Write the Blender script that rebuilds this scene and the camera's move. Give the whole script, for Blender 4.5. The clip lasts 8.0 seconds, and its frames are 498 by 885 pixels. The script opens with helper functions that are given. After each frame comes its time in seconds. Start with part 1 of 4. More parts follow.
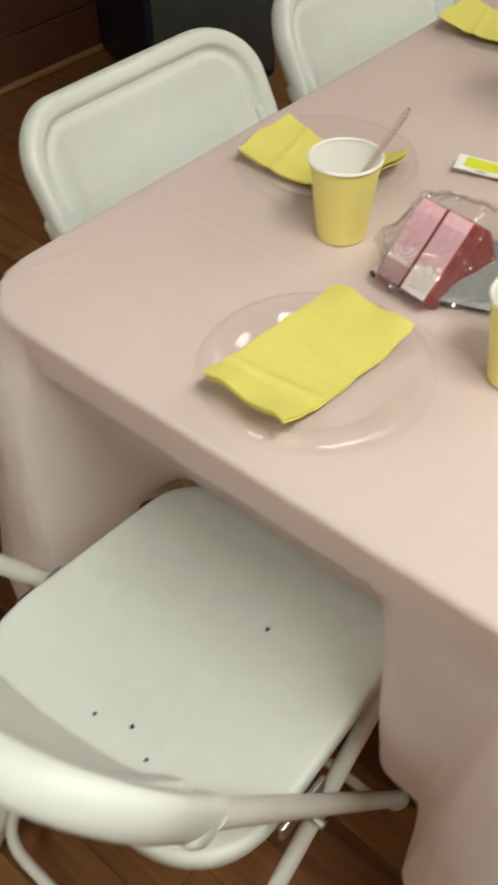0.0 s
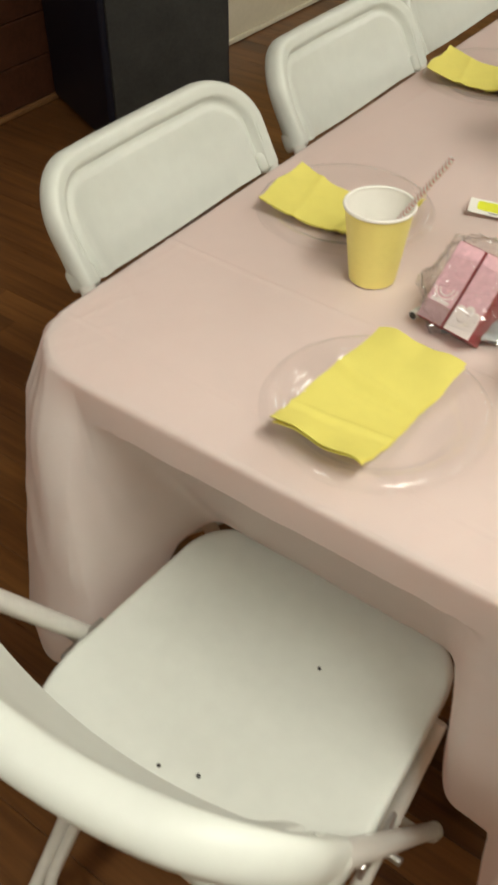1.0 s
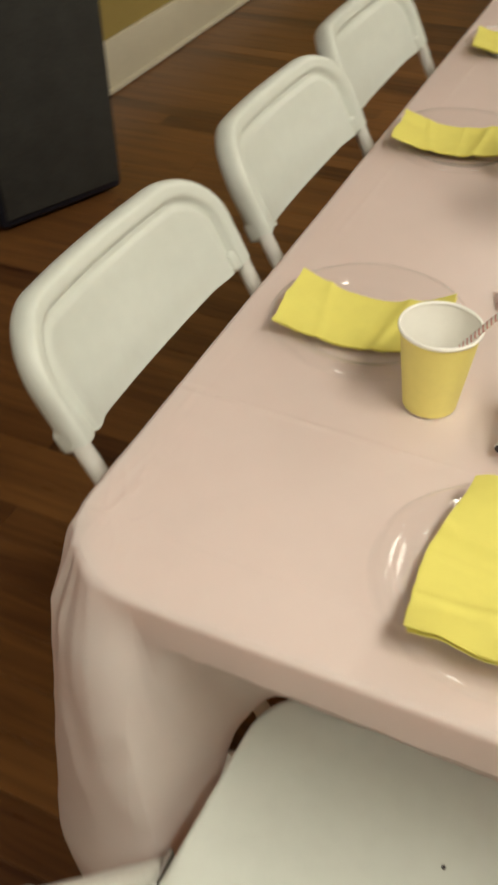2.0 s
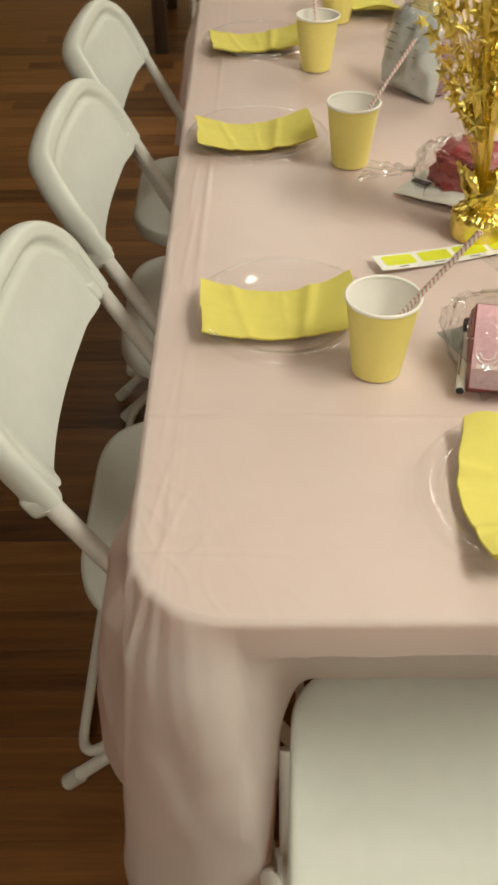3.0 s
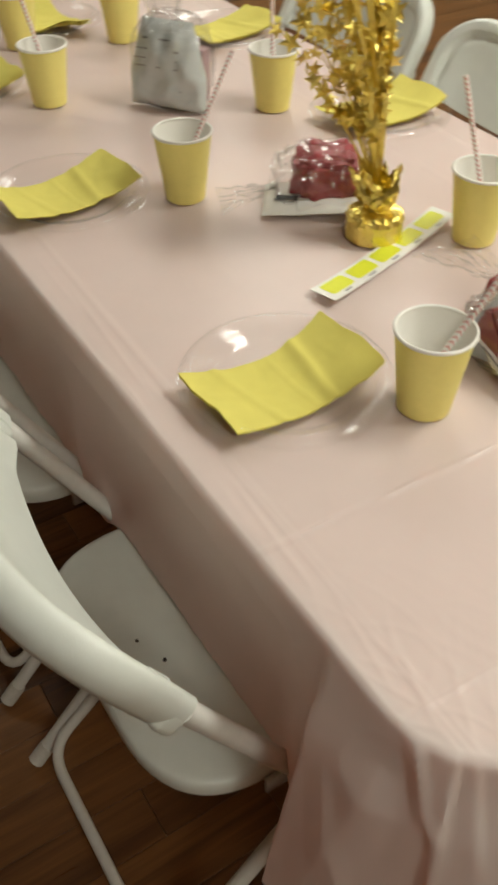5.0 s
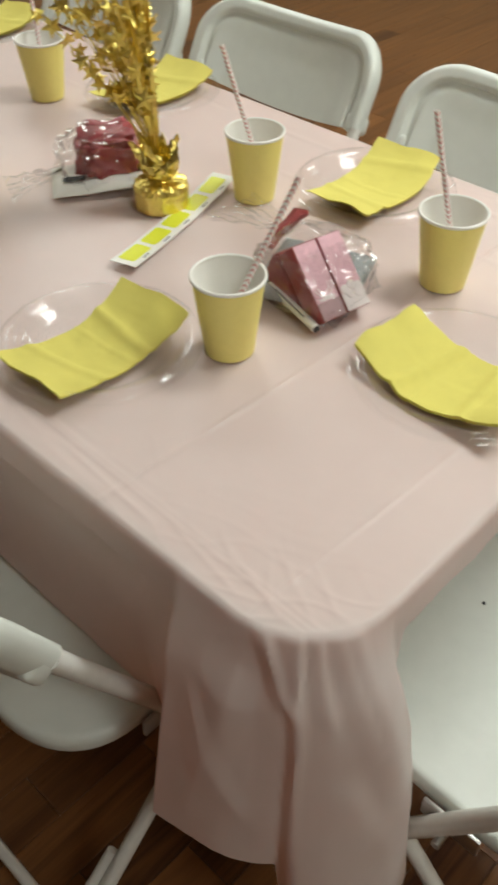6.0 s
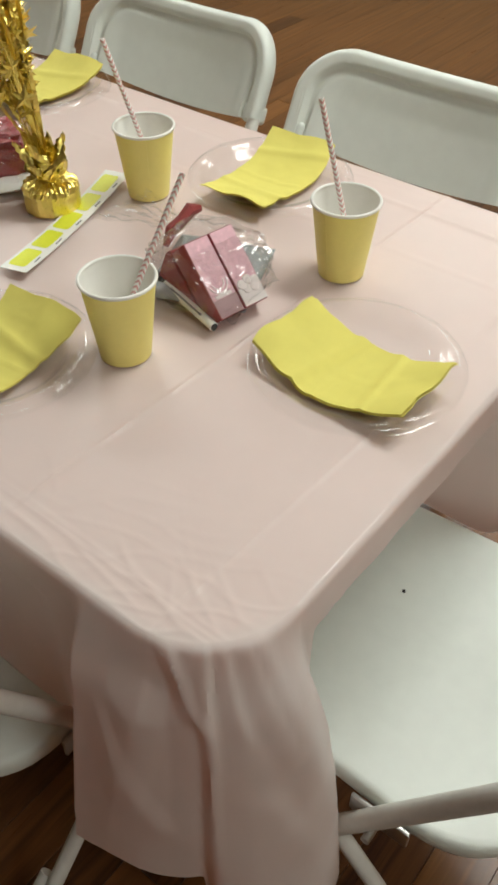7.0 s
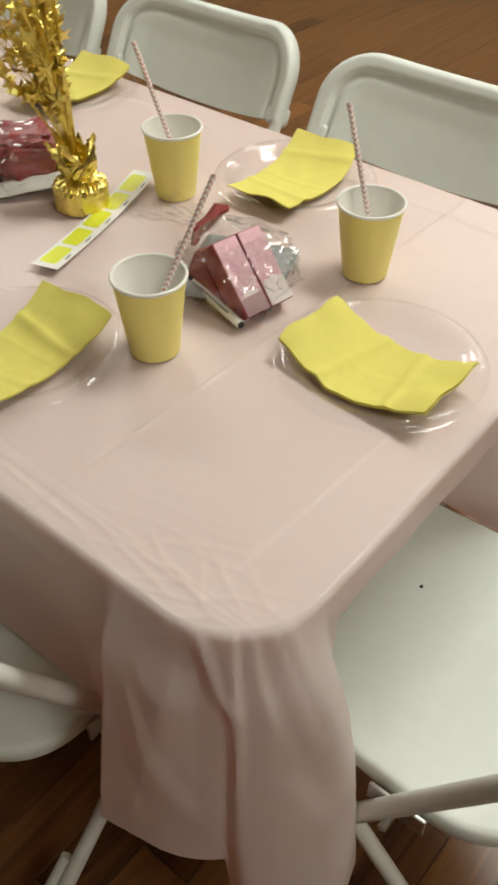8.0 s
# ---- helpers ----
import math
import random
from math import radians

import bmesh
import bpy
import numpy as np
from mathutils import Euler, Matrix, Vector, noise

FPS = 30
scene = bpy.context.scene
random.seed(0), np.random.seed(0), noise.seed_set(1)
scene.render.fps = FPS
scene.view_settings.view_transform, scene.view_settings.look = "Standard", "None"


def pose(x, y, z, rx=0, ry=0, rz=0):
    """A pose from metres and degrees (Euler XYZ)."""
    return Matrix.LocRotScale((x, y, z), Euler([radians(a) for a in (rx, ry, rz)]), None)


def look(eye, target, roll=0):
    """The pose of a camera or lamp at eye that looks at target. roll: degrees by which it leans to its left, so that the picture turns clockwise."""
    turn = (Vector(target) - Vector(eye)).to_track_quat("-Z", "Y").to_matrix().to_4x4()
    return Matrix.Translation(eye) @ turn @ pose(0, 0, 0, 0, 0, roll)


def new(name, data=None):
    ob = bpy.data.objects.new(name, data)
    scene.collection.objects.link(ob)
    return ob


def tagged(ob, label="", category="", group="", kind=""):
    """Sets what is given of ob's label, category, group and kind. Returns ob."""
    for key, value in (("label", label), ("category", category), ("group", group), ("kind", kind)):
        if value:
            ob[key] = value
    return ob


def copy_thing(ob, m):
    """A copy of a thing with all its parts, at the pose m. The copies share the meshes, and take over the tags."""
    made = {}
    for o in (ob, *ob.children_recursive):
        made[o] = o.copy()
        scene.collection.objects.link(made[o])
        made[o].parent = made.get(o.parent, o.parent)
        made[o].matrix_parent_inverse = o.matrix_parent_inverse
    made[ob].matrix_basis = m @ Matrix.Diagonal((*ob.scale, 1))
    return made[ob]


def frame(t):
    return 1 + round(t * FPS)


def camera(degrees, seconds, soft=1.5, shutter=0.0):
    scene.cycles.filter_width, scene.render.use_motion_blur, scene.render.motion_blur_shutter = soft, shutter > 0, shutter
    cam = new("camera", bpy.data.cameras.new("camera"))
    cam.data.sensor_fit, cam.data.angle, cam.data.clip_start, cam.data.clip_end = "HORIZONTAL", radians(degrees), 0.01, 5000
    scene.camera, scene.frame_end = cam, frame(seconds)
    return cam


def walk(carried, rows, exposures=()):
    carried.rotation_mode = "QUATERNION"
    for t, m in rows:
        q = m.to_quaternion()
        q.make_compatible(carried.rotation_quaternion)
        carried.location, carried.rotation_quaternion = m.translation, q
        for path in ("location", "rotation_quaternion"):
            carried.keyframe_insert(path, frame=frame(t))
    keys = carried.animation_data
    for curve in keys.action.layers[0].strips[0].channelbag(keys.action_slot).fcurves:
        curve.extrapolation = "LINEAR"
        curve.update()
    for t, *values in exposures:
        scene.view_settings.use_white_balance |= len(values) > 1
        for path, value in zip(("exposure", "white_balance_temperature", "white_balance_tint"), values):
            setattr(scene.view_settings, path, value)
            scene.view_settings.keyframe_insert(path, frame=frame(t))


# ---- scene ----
cam = camera(31.4, 8.0, soft=3.0, shutter=0.5)
PATH = [
    (0, (0.739, -0.37, 1.307), (-0.185, 0.658, -0.139), -1.7),
    (0.5, (0.694, -0.456, 1.313), (-0.186, 0.611, -0.131), 0.2),
    (1, (0.644, -0.451, 1.322), (-0.199, 0.716, -0.066), 0.1),
    (1.2, (0.596, -0.443, 1.318), (-0.239, 0.736, -0.065), 0.1),
    (2.3, (0.283, -0.34, 1.33), (-0.148, 1.082, -0.009), -1.4),
    (2.5, (0.221, -0.378, 1.34), (-0.038, 1.086, 0.003), -1.2),
    (3, (0.108, -0.435, 1.341), (0.1, 1.048, -0.001), -0.7),
    (3.5, (0.026, -0.346, 1.319), (0.155, 1.108, -0.048), -1.7),
    (4, (-0.064, -0.144, 1.298), (0.27, 1.289, -0.057), -1.8),
    (4.2, (-0.102, -0.111, 1.294), (0.329, 1.298, -0.058), -0.8),
    (5.3, (-0.313, -0.165, 1.341), (0.586, 1.008, -0.006), -0.3),
    (5.5, (-0.326, -0.183, 1.348), (0.645, 0.942, 0.01), -0.1),
    (6, (-0.305, -0.211, 1.328), (0.754, 0.805, -0.032), -0.0),
    (6.5, (-0.283, -0.221, 1.329), (0.828, 0.72, -0.042), 0.0),
    (7, (-0.262, -0.224, 1.322), (0.875, 0.68, -0.053), -0.1),
    (7.5, (-0.266, -0.228, 1.331), (0.873, 0.673, -0.044), 0.0),
    (8, (-0.288, -0.224, 1.334), (0.835, 0.697, -0.041), 0.1),
]
EXPOSURES = [(0.0, -0.27, 6150, 8), (0.5, -0.23, 6430, 9), (1.2, -0.22, 6430, 9), (2.5, -0.23, 6780, 8), (4.2, -0.25, 6380, 8), (5.5, -0.21, 6270, 8), (6.0, -0.29, 5920, 7), (6.5, -0.29, 5950, 7), (7.0, -0.31, 5900, 7), (8.0, -0.29, 6150, 8)]
walk(cam, [(t, look(e, g, r)) for t, e, g, r in PATH], EXPOSURES)

# ---- world, lamps, exposure ----
world = bpy.data.worlds.new("world")
scene.world = world
world.use_nodes = True
world.node_tree.nodes["Background"].inputs[0].default_value = (0.9, 0.85, 0.75, 1)
world.node_tree.nodes["Background"].inputs[1].default_value = 0.05

# ceiling panels: x, y, watts; unseen, number and places assumed to light the room
CEILING = 2.75
PANELS = [(1.45, -0.2, 46), (1.85, 2.6, 25), (-0.35, -1.85, 23.5), (3.7, 1.2, 22), (0.2, 4.0, 14), (2.4, 4.9, 16)]
PANEL_COLOUR = (1.0, 0.965, 0.84)
for px, py, watts in PANELS:
    lamp = bpy.data.lights.new("panel_light", "AREA")
    lamp.shape, lamp.size, lamp.size_y, lamp.energy, lamp.color = "RECTANGLE", 0.58, 1.16, watts, PANEL_COLOUR
    new("panel_light", lamp).matrix_world = pose(px, py, CEILING - 0.05)


# ---- materials ----
def material(name, colour, rough=0.5, metal=0.0, spec=0.5, noise_scale=0.0, vary=0.0, bump=0.0, bump_scale=200.0, coat=0.0):
    """A principled material with colour variation at two scales and a fine bump."""
    mat = bpy.data.materials.new(name)
    mat.use_nodes = True
    nodes, links = mat.node_tree.nodes, mat.node_tree.links
    bsdf = nodes["Principled BSDF"]
    bsdf.inputs["Base Color"].default_value = (*colour, 1)
    bsdf.inputs["Roughness"].default_value = rough
    bsdf.inputs["Metallic"].default_value = metal
    bsdf.inputs["Specular IOR Level"].default_value = spec
    bsdf.inputs["Coat Weight"].default_value = coat
    coords = nodes.new("ShaderNodeTexCoord")
    if vary:
        big, small = nodes.new("ShaderNodeTexNoise"), nodes.new("ShaderNodeTexNoise")
        big.inputs["Scale"].default_value, small.inputs["Scale"].default_value = noise_scale, noise_scale * 9
        for n in (big, small):
            n.inputs["Detail"].default_value = 5
            links.new(coords.outputs["Object"], n.inputs["Vector"])
        add = nodes.new("ShaderNodeMath")
        add.operation = "ADD"
        links.new(big.outputs["Fac"], add.inputs[0])
        links.new(small.outputs["Fac"], add.inputs[1])
        ramp = nodes.new("ShaderNodeMapRange")
        ramp.inputs["From Min"].default_value, ramp.inputs["From Max"].default_value = 0.6, 1.4
        ramp.inputs["To Min"].default_value, ramp.inputs["To Max"].default_value = 1 - vary, 1 + vary
        links.new(add.outputs[0], ramp.inputs["Value"])
        mix = nodes.new("ShaderNodeVectorMath")
        mix.operation = "SCALE"
        mix.inputs[0].default_value = colour
        links.new(ramp.outputs[0], mix.inputs["Scale"])
        links.new(mix.outputs[0], bsdf.inputs["Base Color"])
        rr = nodes.new("ShaderNodeMapRange")
        rr.inputs["To Min"].default_value, rr.inputs["To Max"].default_value = max(0.02, rough - 0.08), min(1, rough + 0.08)
        links.new(small.outputs["Fac"], rr.inputs["Value"])
        links.new(rr.outputs[0], bsdf.inputs["Roughness"])
    if bump:
        n, b = nodes.new("ShaderNodeTexNoise"), nodes.new("ShaderNodeBump")
        n.inputs["Scale"].default_value, n.inputs["Detail"].default_value = bump_scale, 4
        links.new(coords.outputs["Object"], n.inputs["Vector"])
        b.inputs["Strength"].default_value, b.inputs["Distance"].default_value = bump, 0.002
        links.new(n.outputs["Fac"], b.inputs["Height"])
        links.new(b.outputs[0], bsdf.inputs["Normal"])
    return mat


def clear_film(name, tint=(0.97, 0.97, 0.96), rough=0.04, bump=0.0, bump_scale=60.0, gloss=0.05, graze=0.4):
    """Thin clear plastic: see-through, with a Fresnel gloss."""
    mat = bpy.data.materials.new(name)
    mat.use_nodes = True
    nodes, links = mat.node_tree.nodes, mat.node_tree.links
    nodes.remove(nodes["Principled BSDF"])
    out = nodes["Material Output"]
    see, shine, mix, fres = (nodes.new("ShaderNodeBsdfTransparent"), nodes.new("ShaderNodeBsdfGlossy"),
                             nodes.new("ShaderNodeMixShader"), nodes.new("ShaderNodeLayerWeight"))
    see.inputs[0].default_value = (*tint, 1)
    shine.inputs["Roughness"].default_value = rough
    gain = nodes.new("ShaderNodeMath")
    gain.operation, gain.use_clamp = "MULTIPLY_ADD", True
    gain.inputs[1].default_value, gain.inputs[2].default_value = graze, gloss
    steep = nodes.new("ShaderNodeMath")
    steep.operation = "POWER"
    steep.inputs[1].default_value = 4.5
    links.new(fres.outputs["Facing"], steep.inputs[0])
    links.new(steep.outputs[0], gain.inputs[0])
    links.new(gain.outputs[0], mix.inputs[0])
    links.new(see.outputs[0], mix.inputs[1])
    links.new(shine.outputs[0], mix.inputs[2])
    links.new(mix.outputs[0], out.inputs[0])
    if bump:
        coords, n, b = nodes.new("ShaderNodeTexCoord"), nodes.new("ShaderNodeTexNoise"), nodes.new("ShaderNodeBump")
        n.inputs["Scale"].default_value = bump_scale
        links.new(coords.outputs["Object"], n.inputs["Vector"])
        b.inputs["Strength"].default_value, b.inputs["Distance"].default_value = bump, 0.004
        links.new(n.outputs["Fac"], b.inputs["Height"])
        links.new(b.outputs[0], shine.inputs["Normal"])
        links.new(b.outputs[0], fres.inputs["Normal"])
    return mat


def wood(name, dark, light, rough, stretch=(1.2, 22, 22), along="X"):
    """Varnished boards: grain along the board, each board its own tone."""
    mat = bpy.data.materials.new(name)
    mat.use_nodes = True
    nodes, links = mat.node_tree.nodes, mat.node_tree.links
    bsdf = nodes["Principled BSDF"]
    coords, info, mapping = nodes.new("ShaderNodeTexCoord"), nodes.new("ShaderNodeObjectInfo"), nodes.new("ShaderNodeMapping")
    mapping.inputs["Scale"].default_value = stretch
    links.new(coords.outputs["Object"], mapping.inputs["Vector"])
    shift = nodes.new("ShaderNodeVectorMath")
    shift.operation = "MULTIPLY_ADD"
    shift.inputs[1].default_value = (37, 91, 53)
    links.new(info.outputs["Random"], shift.inputs[0])
    links.new(mapping.outputs[0], shift.inputs[2])
    grain, fine = nodes.new("ShaderNodeTexNoise"), nodes.new("ShaderNodeTexNoise")
    grain.inputs["Scale"].default_value, grain.inputs["Detail"].default_value, grain.inputs["Distortion"].default_value = 1.6, 6, 1.2
    fine.inputs["Scale"].default_value, fine.inputs["Detail"].default_value = 9, 4
    for n in (grain, fine):
        links.new(shift.outputs[0], n.inputs["Vector"])
    a = nodes.new("ShaderNodeMath")
    a.operation = "MULTIPLY_ADD"
    a.inputs[1].default_value = 0.55
    links.new(info.outputs["Random"], a.inputs[0])
    links.new(grain.outputs["Fac"], a.inputs[2])
    b = nodes.new("ShaderNodeMath")
    b.operation = "MULTIPLY_ADD"
    b.inputs[1].default_value = 0.35
    links.new(fine.outputs["Fac"], b.inputs[0])
    links.new(a.outputs[0], b.inputs[2])
    ramp = nodes.new("ShaderNodeMapRange")
    ramp.inputs["From Min"].default_value, ramp.inputs["From Max"].default_value = 0.55, 1.48
    links.new(b.outputs[0], ramp.inputs["Value"])
    mix = nodes.new("ShaderNodeMix")
    mix.data_type = "RGBA"
    mix.inputs["A"].default_value, mix.inputs["B"].default_value = (*dark, 1), (*light, 1)
    links.new(ramp.outputs[0], mix.inputs["Factor"])
    links.new(mix.outputs["Result"], bsdf.inputs["Base Color"])
    rr = nodes.new("ShaderNodeMapRange")
    rr.inputs["To Min"].default_value, rr.inputs["To Max"].default_value = rough - 0.08, rough + 0.12
    links.new(fine.outputs["Fac"], rr.inputs["Value"])
    links.new(rr.outputs[0], bsdf.inputs["Roughness"])
    bp = nodes.new("ShaderNodeBump")
    bp.inputs["Strength"].default_value, bp.inputs["Distance"].default_value = 0.15, 0.001
    links.new(fine.outputs["Fac"], bp.inputs["Height"])
    links.new(bp.outputs[0], bsdf.inputs["Normal"])
    return mat


def straw_paper():
    """White paper with pink chevrons round the tube."""
    mat = material("striped_paper", (0.82, 0.80, 0.76), 0.6)
    nodes, links = mat.node_tree.nodes, mat.node_tree.links
    coords, split = nodes.new("ShaderNodeTexCoord"), nodes.new("ShaderNodeSeparateXYZ")
    links.new(coords.outputs["Object"], split.inputs[0])
    ang = nodes.new("ShaderNodeMath")
    ang.operation = "ARCTAN2"
    links.new(split.outputs["Y"], ang.inputs[0])
    links.new(split.outputs["X"], ang.inputs[1])
    zig = nodes.new("ShaderNodeMath")
    zig.operation = "PINGPONG"
    zig.inputs[1].default_value = math.pi / 2
    turned = nodes.new("ShaderNodeMath")
    turned.inputs[1].default_value = math.pi / 4
    links.new(ang.outputs[0], turned.inputs[0])
    links.new(turned.outputs[0], zig.inputs[0])
    zz = nodes.new("ShaderNodeMath")
    zz.operation = "MULTIPLY_ADD"
    zz.inputs[1].default_value = 0.0030
    links.new(zig.outputs[0], zz.inputs[0])
    links.new(split.outputs["Z"], zz.inputs[2])
    wave = nodes.new("ShaderNodeMath")
    wave.operation = "MULTIPLY"
    wave.inputs[1].default_value = 1 / 0.0060
    links.new(zz.outputs[0], wave.inputs[0])
    fr = nodes.new("ShaderNodeMath")
    fr.operation = "FRACT"
    links.new(wave.outputs[0], fr.inputs[0])
    gt = nodes.new("ShaderNodeMath")
    gt.operation = "GREATER_THAN"
    gt.inputs[1].default_value = 0.56
    links.new(fr.outputs[0], gt.inputs[0])
    mix = nodes.new("ShaderNodeMix")
    mix.data_type = "RGBA"
    mix.inputs["A"].default_value, mix.inputs["B"].default_value = (0.90, 0.88, 0.84, 1), (0.72, 0.39, 0.36, 1)
    links.new(gt.outputs[0], mix.inputs["Factor"])
    links.new(mix.outputs["Result"], nodes["Principled BSDF"].inputs["Base Color"])
    return mat


CLOTH = material("pink_plastic_sheet", (0.89, 0.83, 0.79), 0.33, 0, 0.4, 3.0, 0.03, 0.03, 90)
# thin sheet: some light comes through it
nodes, links = CLOTH.node_tree.nodes, CLOTH.node_tree.links
through_light, blend = nodes.new("ShaderNodeBsdfTranslucent"), nodes.new("ShaderNodeMixShader")
through_light.inputs[0].default_value = (0.83, 0.49, 0.40, 1)
blend.inputs[0].default_value = 0.39
links.new(nodes["Principled BSDF"].outputs[0], blend.inputs[1])
links.new(through_light.outputs[0], blend.inputs[2])
links.new(blend.outputs[0], nodes["Material Output"].inputs[0])
CHAIR_PLASTIC = material("white_moulded_plastic", (0.695, 0.725, 0.67), 0.42, 0, 0.45, 5.0, 0.04, 0.06, 700)
TUBE_PAINT = material("white_painted_steel", (0.72, 0.71, 0.66), 0.35, 0, 0.5, 9.0, 0.07, 0.05, 300)
RUBBER = material("worn_white_rubber", (0.62, 0.60, 0.54), 0.7, 0, 0.3, 20, 0.12)
STEEL = material("dull_steel", (0.45, 0.44, 0.42), 0.35, 1.0)
DARK = material("dark_hole", (0.02, 0.02, 0.02), 0.6)
NAPKIN = material("yellow_tissue_paper", (0.88, 0.80, 0.21), 0.85, 0, 0.15, 9, 0.03, 0.25, 900)
# thin tissue: some light comes through it
nodes, links = NAPKIN.node_tree.nodes, NAPKIN.node_tree.links
glow_through, paper = nodes.new("ShaderNodeBsdfTranslucent"), nodes.new("ShaderNodeMixShader")
glow_through.inputs[0].default_value = (0.86, 0.78, 0.20, 1)
paper.inputs[0].default_value = 0.22
links.new(nodes["Principled BSDF"].outputs[0], paper.inputs[1])
links.new(glow_through.outputs[0], paper.inputs[2])
links.new(paper.outputs[0], nodes["Material Output"].inputs[0])
CUP_YELLOW = material("yellow_paper_card", (0.91, 0.80, 0.26), 0.5, 0, 0.35, 14, 0.03, 0.06, 500)
CUP_WHITE = material("white_coated_paper", (0.88, 0.86, 0.80), 0.42, 0, 0.4, 14, 0.02)
STRAW = straw_paper()
PLATE = clear_film("clear_polystyrene", (0.999, 0.999, 0.998), 0.07, 0.0, 60, 0.027, 0.34)
PLATE_WELL = clear_film("clear_polystyrene_base", (0.999, 0.999, 0.998), 0.5, 0.0, 60, 0.02, 0.25)
FILM = clear_film("cellophane", (0.96, 0.96, 0.96), 0.13, 0.28, 26, 0.10, 0.30)
GOLD = material("gold_foil", (0.88, 0.72, 0.20), 0.30, 1.0, 0.5, 30, 0.08, 0.8, 130)
CARD_WHITE = material("white_card", (0.84, 0.83, 0.78), 0.5, 0, 0.4, 20, 0.02)
STICKER = material("lime_yellow_sticker", (0.74, 0.78, 0.04), 0.45, 0, 0.4, 20, 0.04)
INK = material("grey_print", (0.25, 0.25, 0.25), 0.6)
PINK_CARD = material("pink_printed_card", (0.80, 0.50, 0.56), 0.25, 0, 0.5, 18, 0.16)
MAUVE_PRINT = material("mauve_print", (0.42, 0.27, 0.28), 0.35, 0, 0.5, 60, 0.15)
PALE_PRINT = material("pale_print", (0.80, 0.72, 0.70), 0.4)
RED_CARD = material("red_printed_card", (0.30, 0.045, 0.05), 0.4, 0, 0.5, 25, 0.2, 0.2, 90)
SILVER = material("silver_foil_pouch", (0.30, 0.32, 0.32), 0.42, 0.15, 0.5, 18, 0.10, 0.5, 60)
PALE_FOIL = material("pale_printed_pouch", (0.60, 0.64, 0.63), 0.4, 0, 0.5, 18, 0.06, 0.4, 50)
RED_TIE = material("red_metallic_ribbon", (0.28, 0.045, 0.04), 0.4, 0.3, 0.5, 60, 0.2, 0.5, 200)
FLOOR_WOOD = wood("varnished_floor_boards", (0.042, 0.014, 0.006), (0.27, 0.118, 0.036), 0.30, (1.2, 22, 22))
PANEL_WOOD = wood("red_brown_panel_boards", (0.030, 0.010, 0.006), (0.12, 0.045, 0.022), 0.38, (1.2, 22, 22))
GAP = material("dark_joint", (0.03, 0.014, 0.006), 0.9)
SHOE = material("varnished_trim", (0.30, 0.15, 0.06), 0.4, 0, 0.5, 12, 0.15)
WALL_PAINT = material("mustard_wall_paint", (0.36, 0.27, 0.09), 0.8, 0, 0.2, 2.5, 0.06, 0.2, 120)
# tone of the unseen walls, lowered to cut the light they bounce back
UNSEEN_WALL_PAINT = material("unseen_wall_paint", (0.44, 0.38, 0.25), 0.8, 0, 0.2, 2.5, 0.05, 0.2, 120)
TRIM_PAINT = material("cream_gloss_paint", (0.66, 0.61, 0.48), 0.4, 0, 0.4, 6, 0.05)
CEIL_PAINT = material("white_ceiling_paint", (0.78, 0.75, 0.68), 0.9, 0, 0.2, 3, 0.03)
NAVY_VINYL = material("black_vinyl_case", (0.007, 0.009, 0.020), 0.5, 0, 0.4, 30, 0.2, 0.3, 500)
GRILLE = material("dark_grey_grille_cloth", (0.045, 0.045, 0.042), 0.75, 0, 0.3, 12, 0.25, 0.5, 900)
DARK_WOOD = material("dark_stained_wood", (0.05, 0.03, 0.02), 0.45, 0, 0.4, 8, 0.2)
TABLE_PLASTIC = material("white_moulded_tabletop", (0.84, 0.83, 0.80), 0.5, 0, 0.4, 10, 0.04)


# ---- mesh helpers ----
def part(name, bm, mat, parent=None, label="", smooth=True):
    """One bmesh as one mesh object, under a thing or a part."""
    data = bpy.data.meshes.new(name)
    bmesh.ops.recalc_face_normals(bm, faces=bm.faces)
    bm.to_mesh(data)
    bm.free()
    data.materials.append(mat)
    if smooth:
        data.polygons.foreach_set("use_smooth", [True] * len(data.polygons))
        data.set_sharp_from_angle(angle=radians(38))
    ob = new(name, data)
    ob.parent = parent
    if label:
        tagged(ob, label)
    return ob


def thing(name, label, category, group="", m=None):
    """An empty that carries a thing's parts."""
    ob = tagged(new(name), label, category, group)
    ob.empty_display_size = 0.05
    if m is not None:
        ob.matrix_basis = m
    return ob


def box(sx, sy, sz, m=None, bevel=0.0, seg=2):
    bm = bmesh.new()
    bmesh.ops.create_cube(bm, size=1.0)
    bmesh.ops.scale(bm, vec=(sx, sy, sz), verts=bm.verts)
    if bevel:
        bmesh.ops.bevel(bm, geom=bm.edges[:], offset=bevel, segments=seg, profile=0.5, affect="EDGES")
    if m is not None:
        bm.transform(m)
    return bm


def merge(bm, other):
    """Adds another bmesh to bm."""
    data = bpy.data.meshes.new("temporary")
    other.to_mesh(data)
    other.free()
    bm.from_mesh(data)
    bpy.data.meshes.remove(data)
    return bm


def rounded_path(pts, radius, steps=6):
    """A polyline with its corners rounded off."""
    pts = [Vector(p) for p in pts]
    out = [pts[0]]
    for a, b, c in zip(pts, pts[1:], pts[2:]):
        da, dc = (a - b), (c - b)
        k = min(radius, da.length * 0.49, dc.length * 0.49)
        p, q = b + da.normalized() * k, b + dc.normalized() * k
        for i in range(steps + 1):
            t = i / steps
            out.append((1 - t) ** 2 * p + 2 * t * (1 - t) * b + t * t * q)
    out.append(pts[-1])
    return out


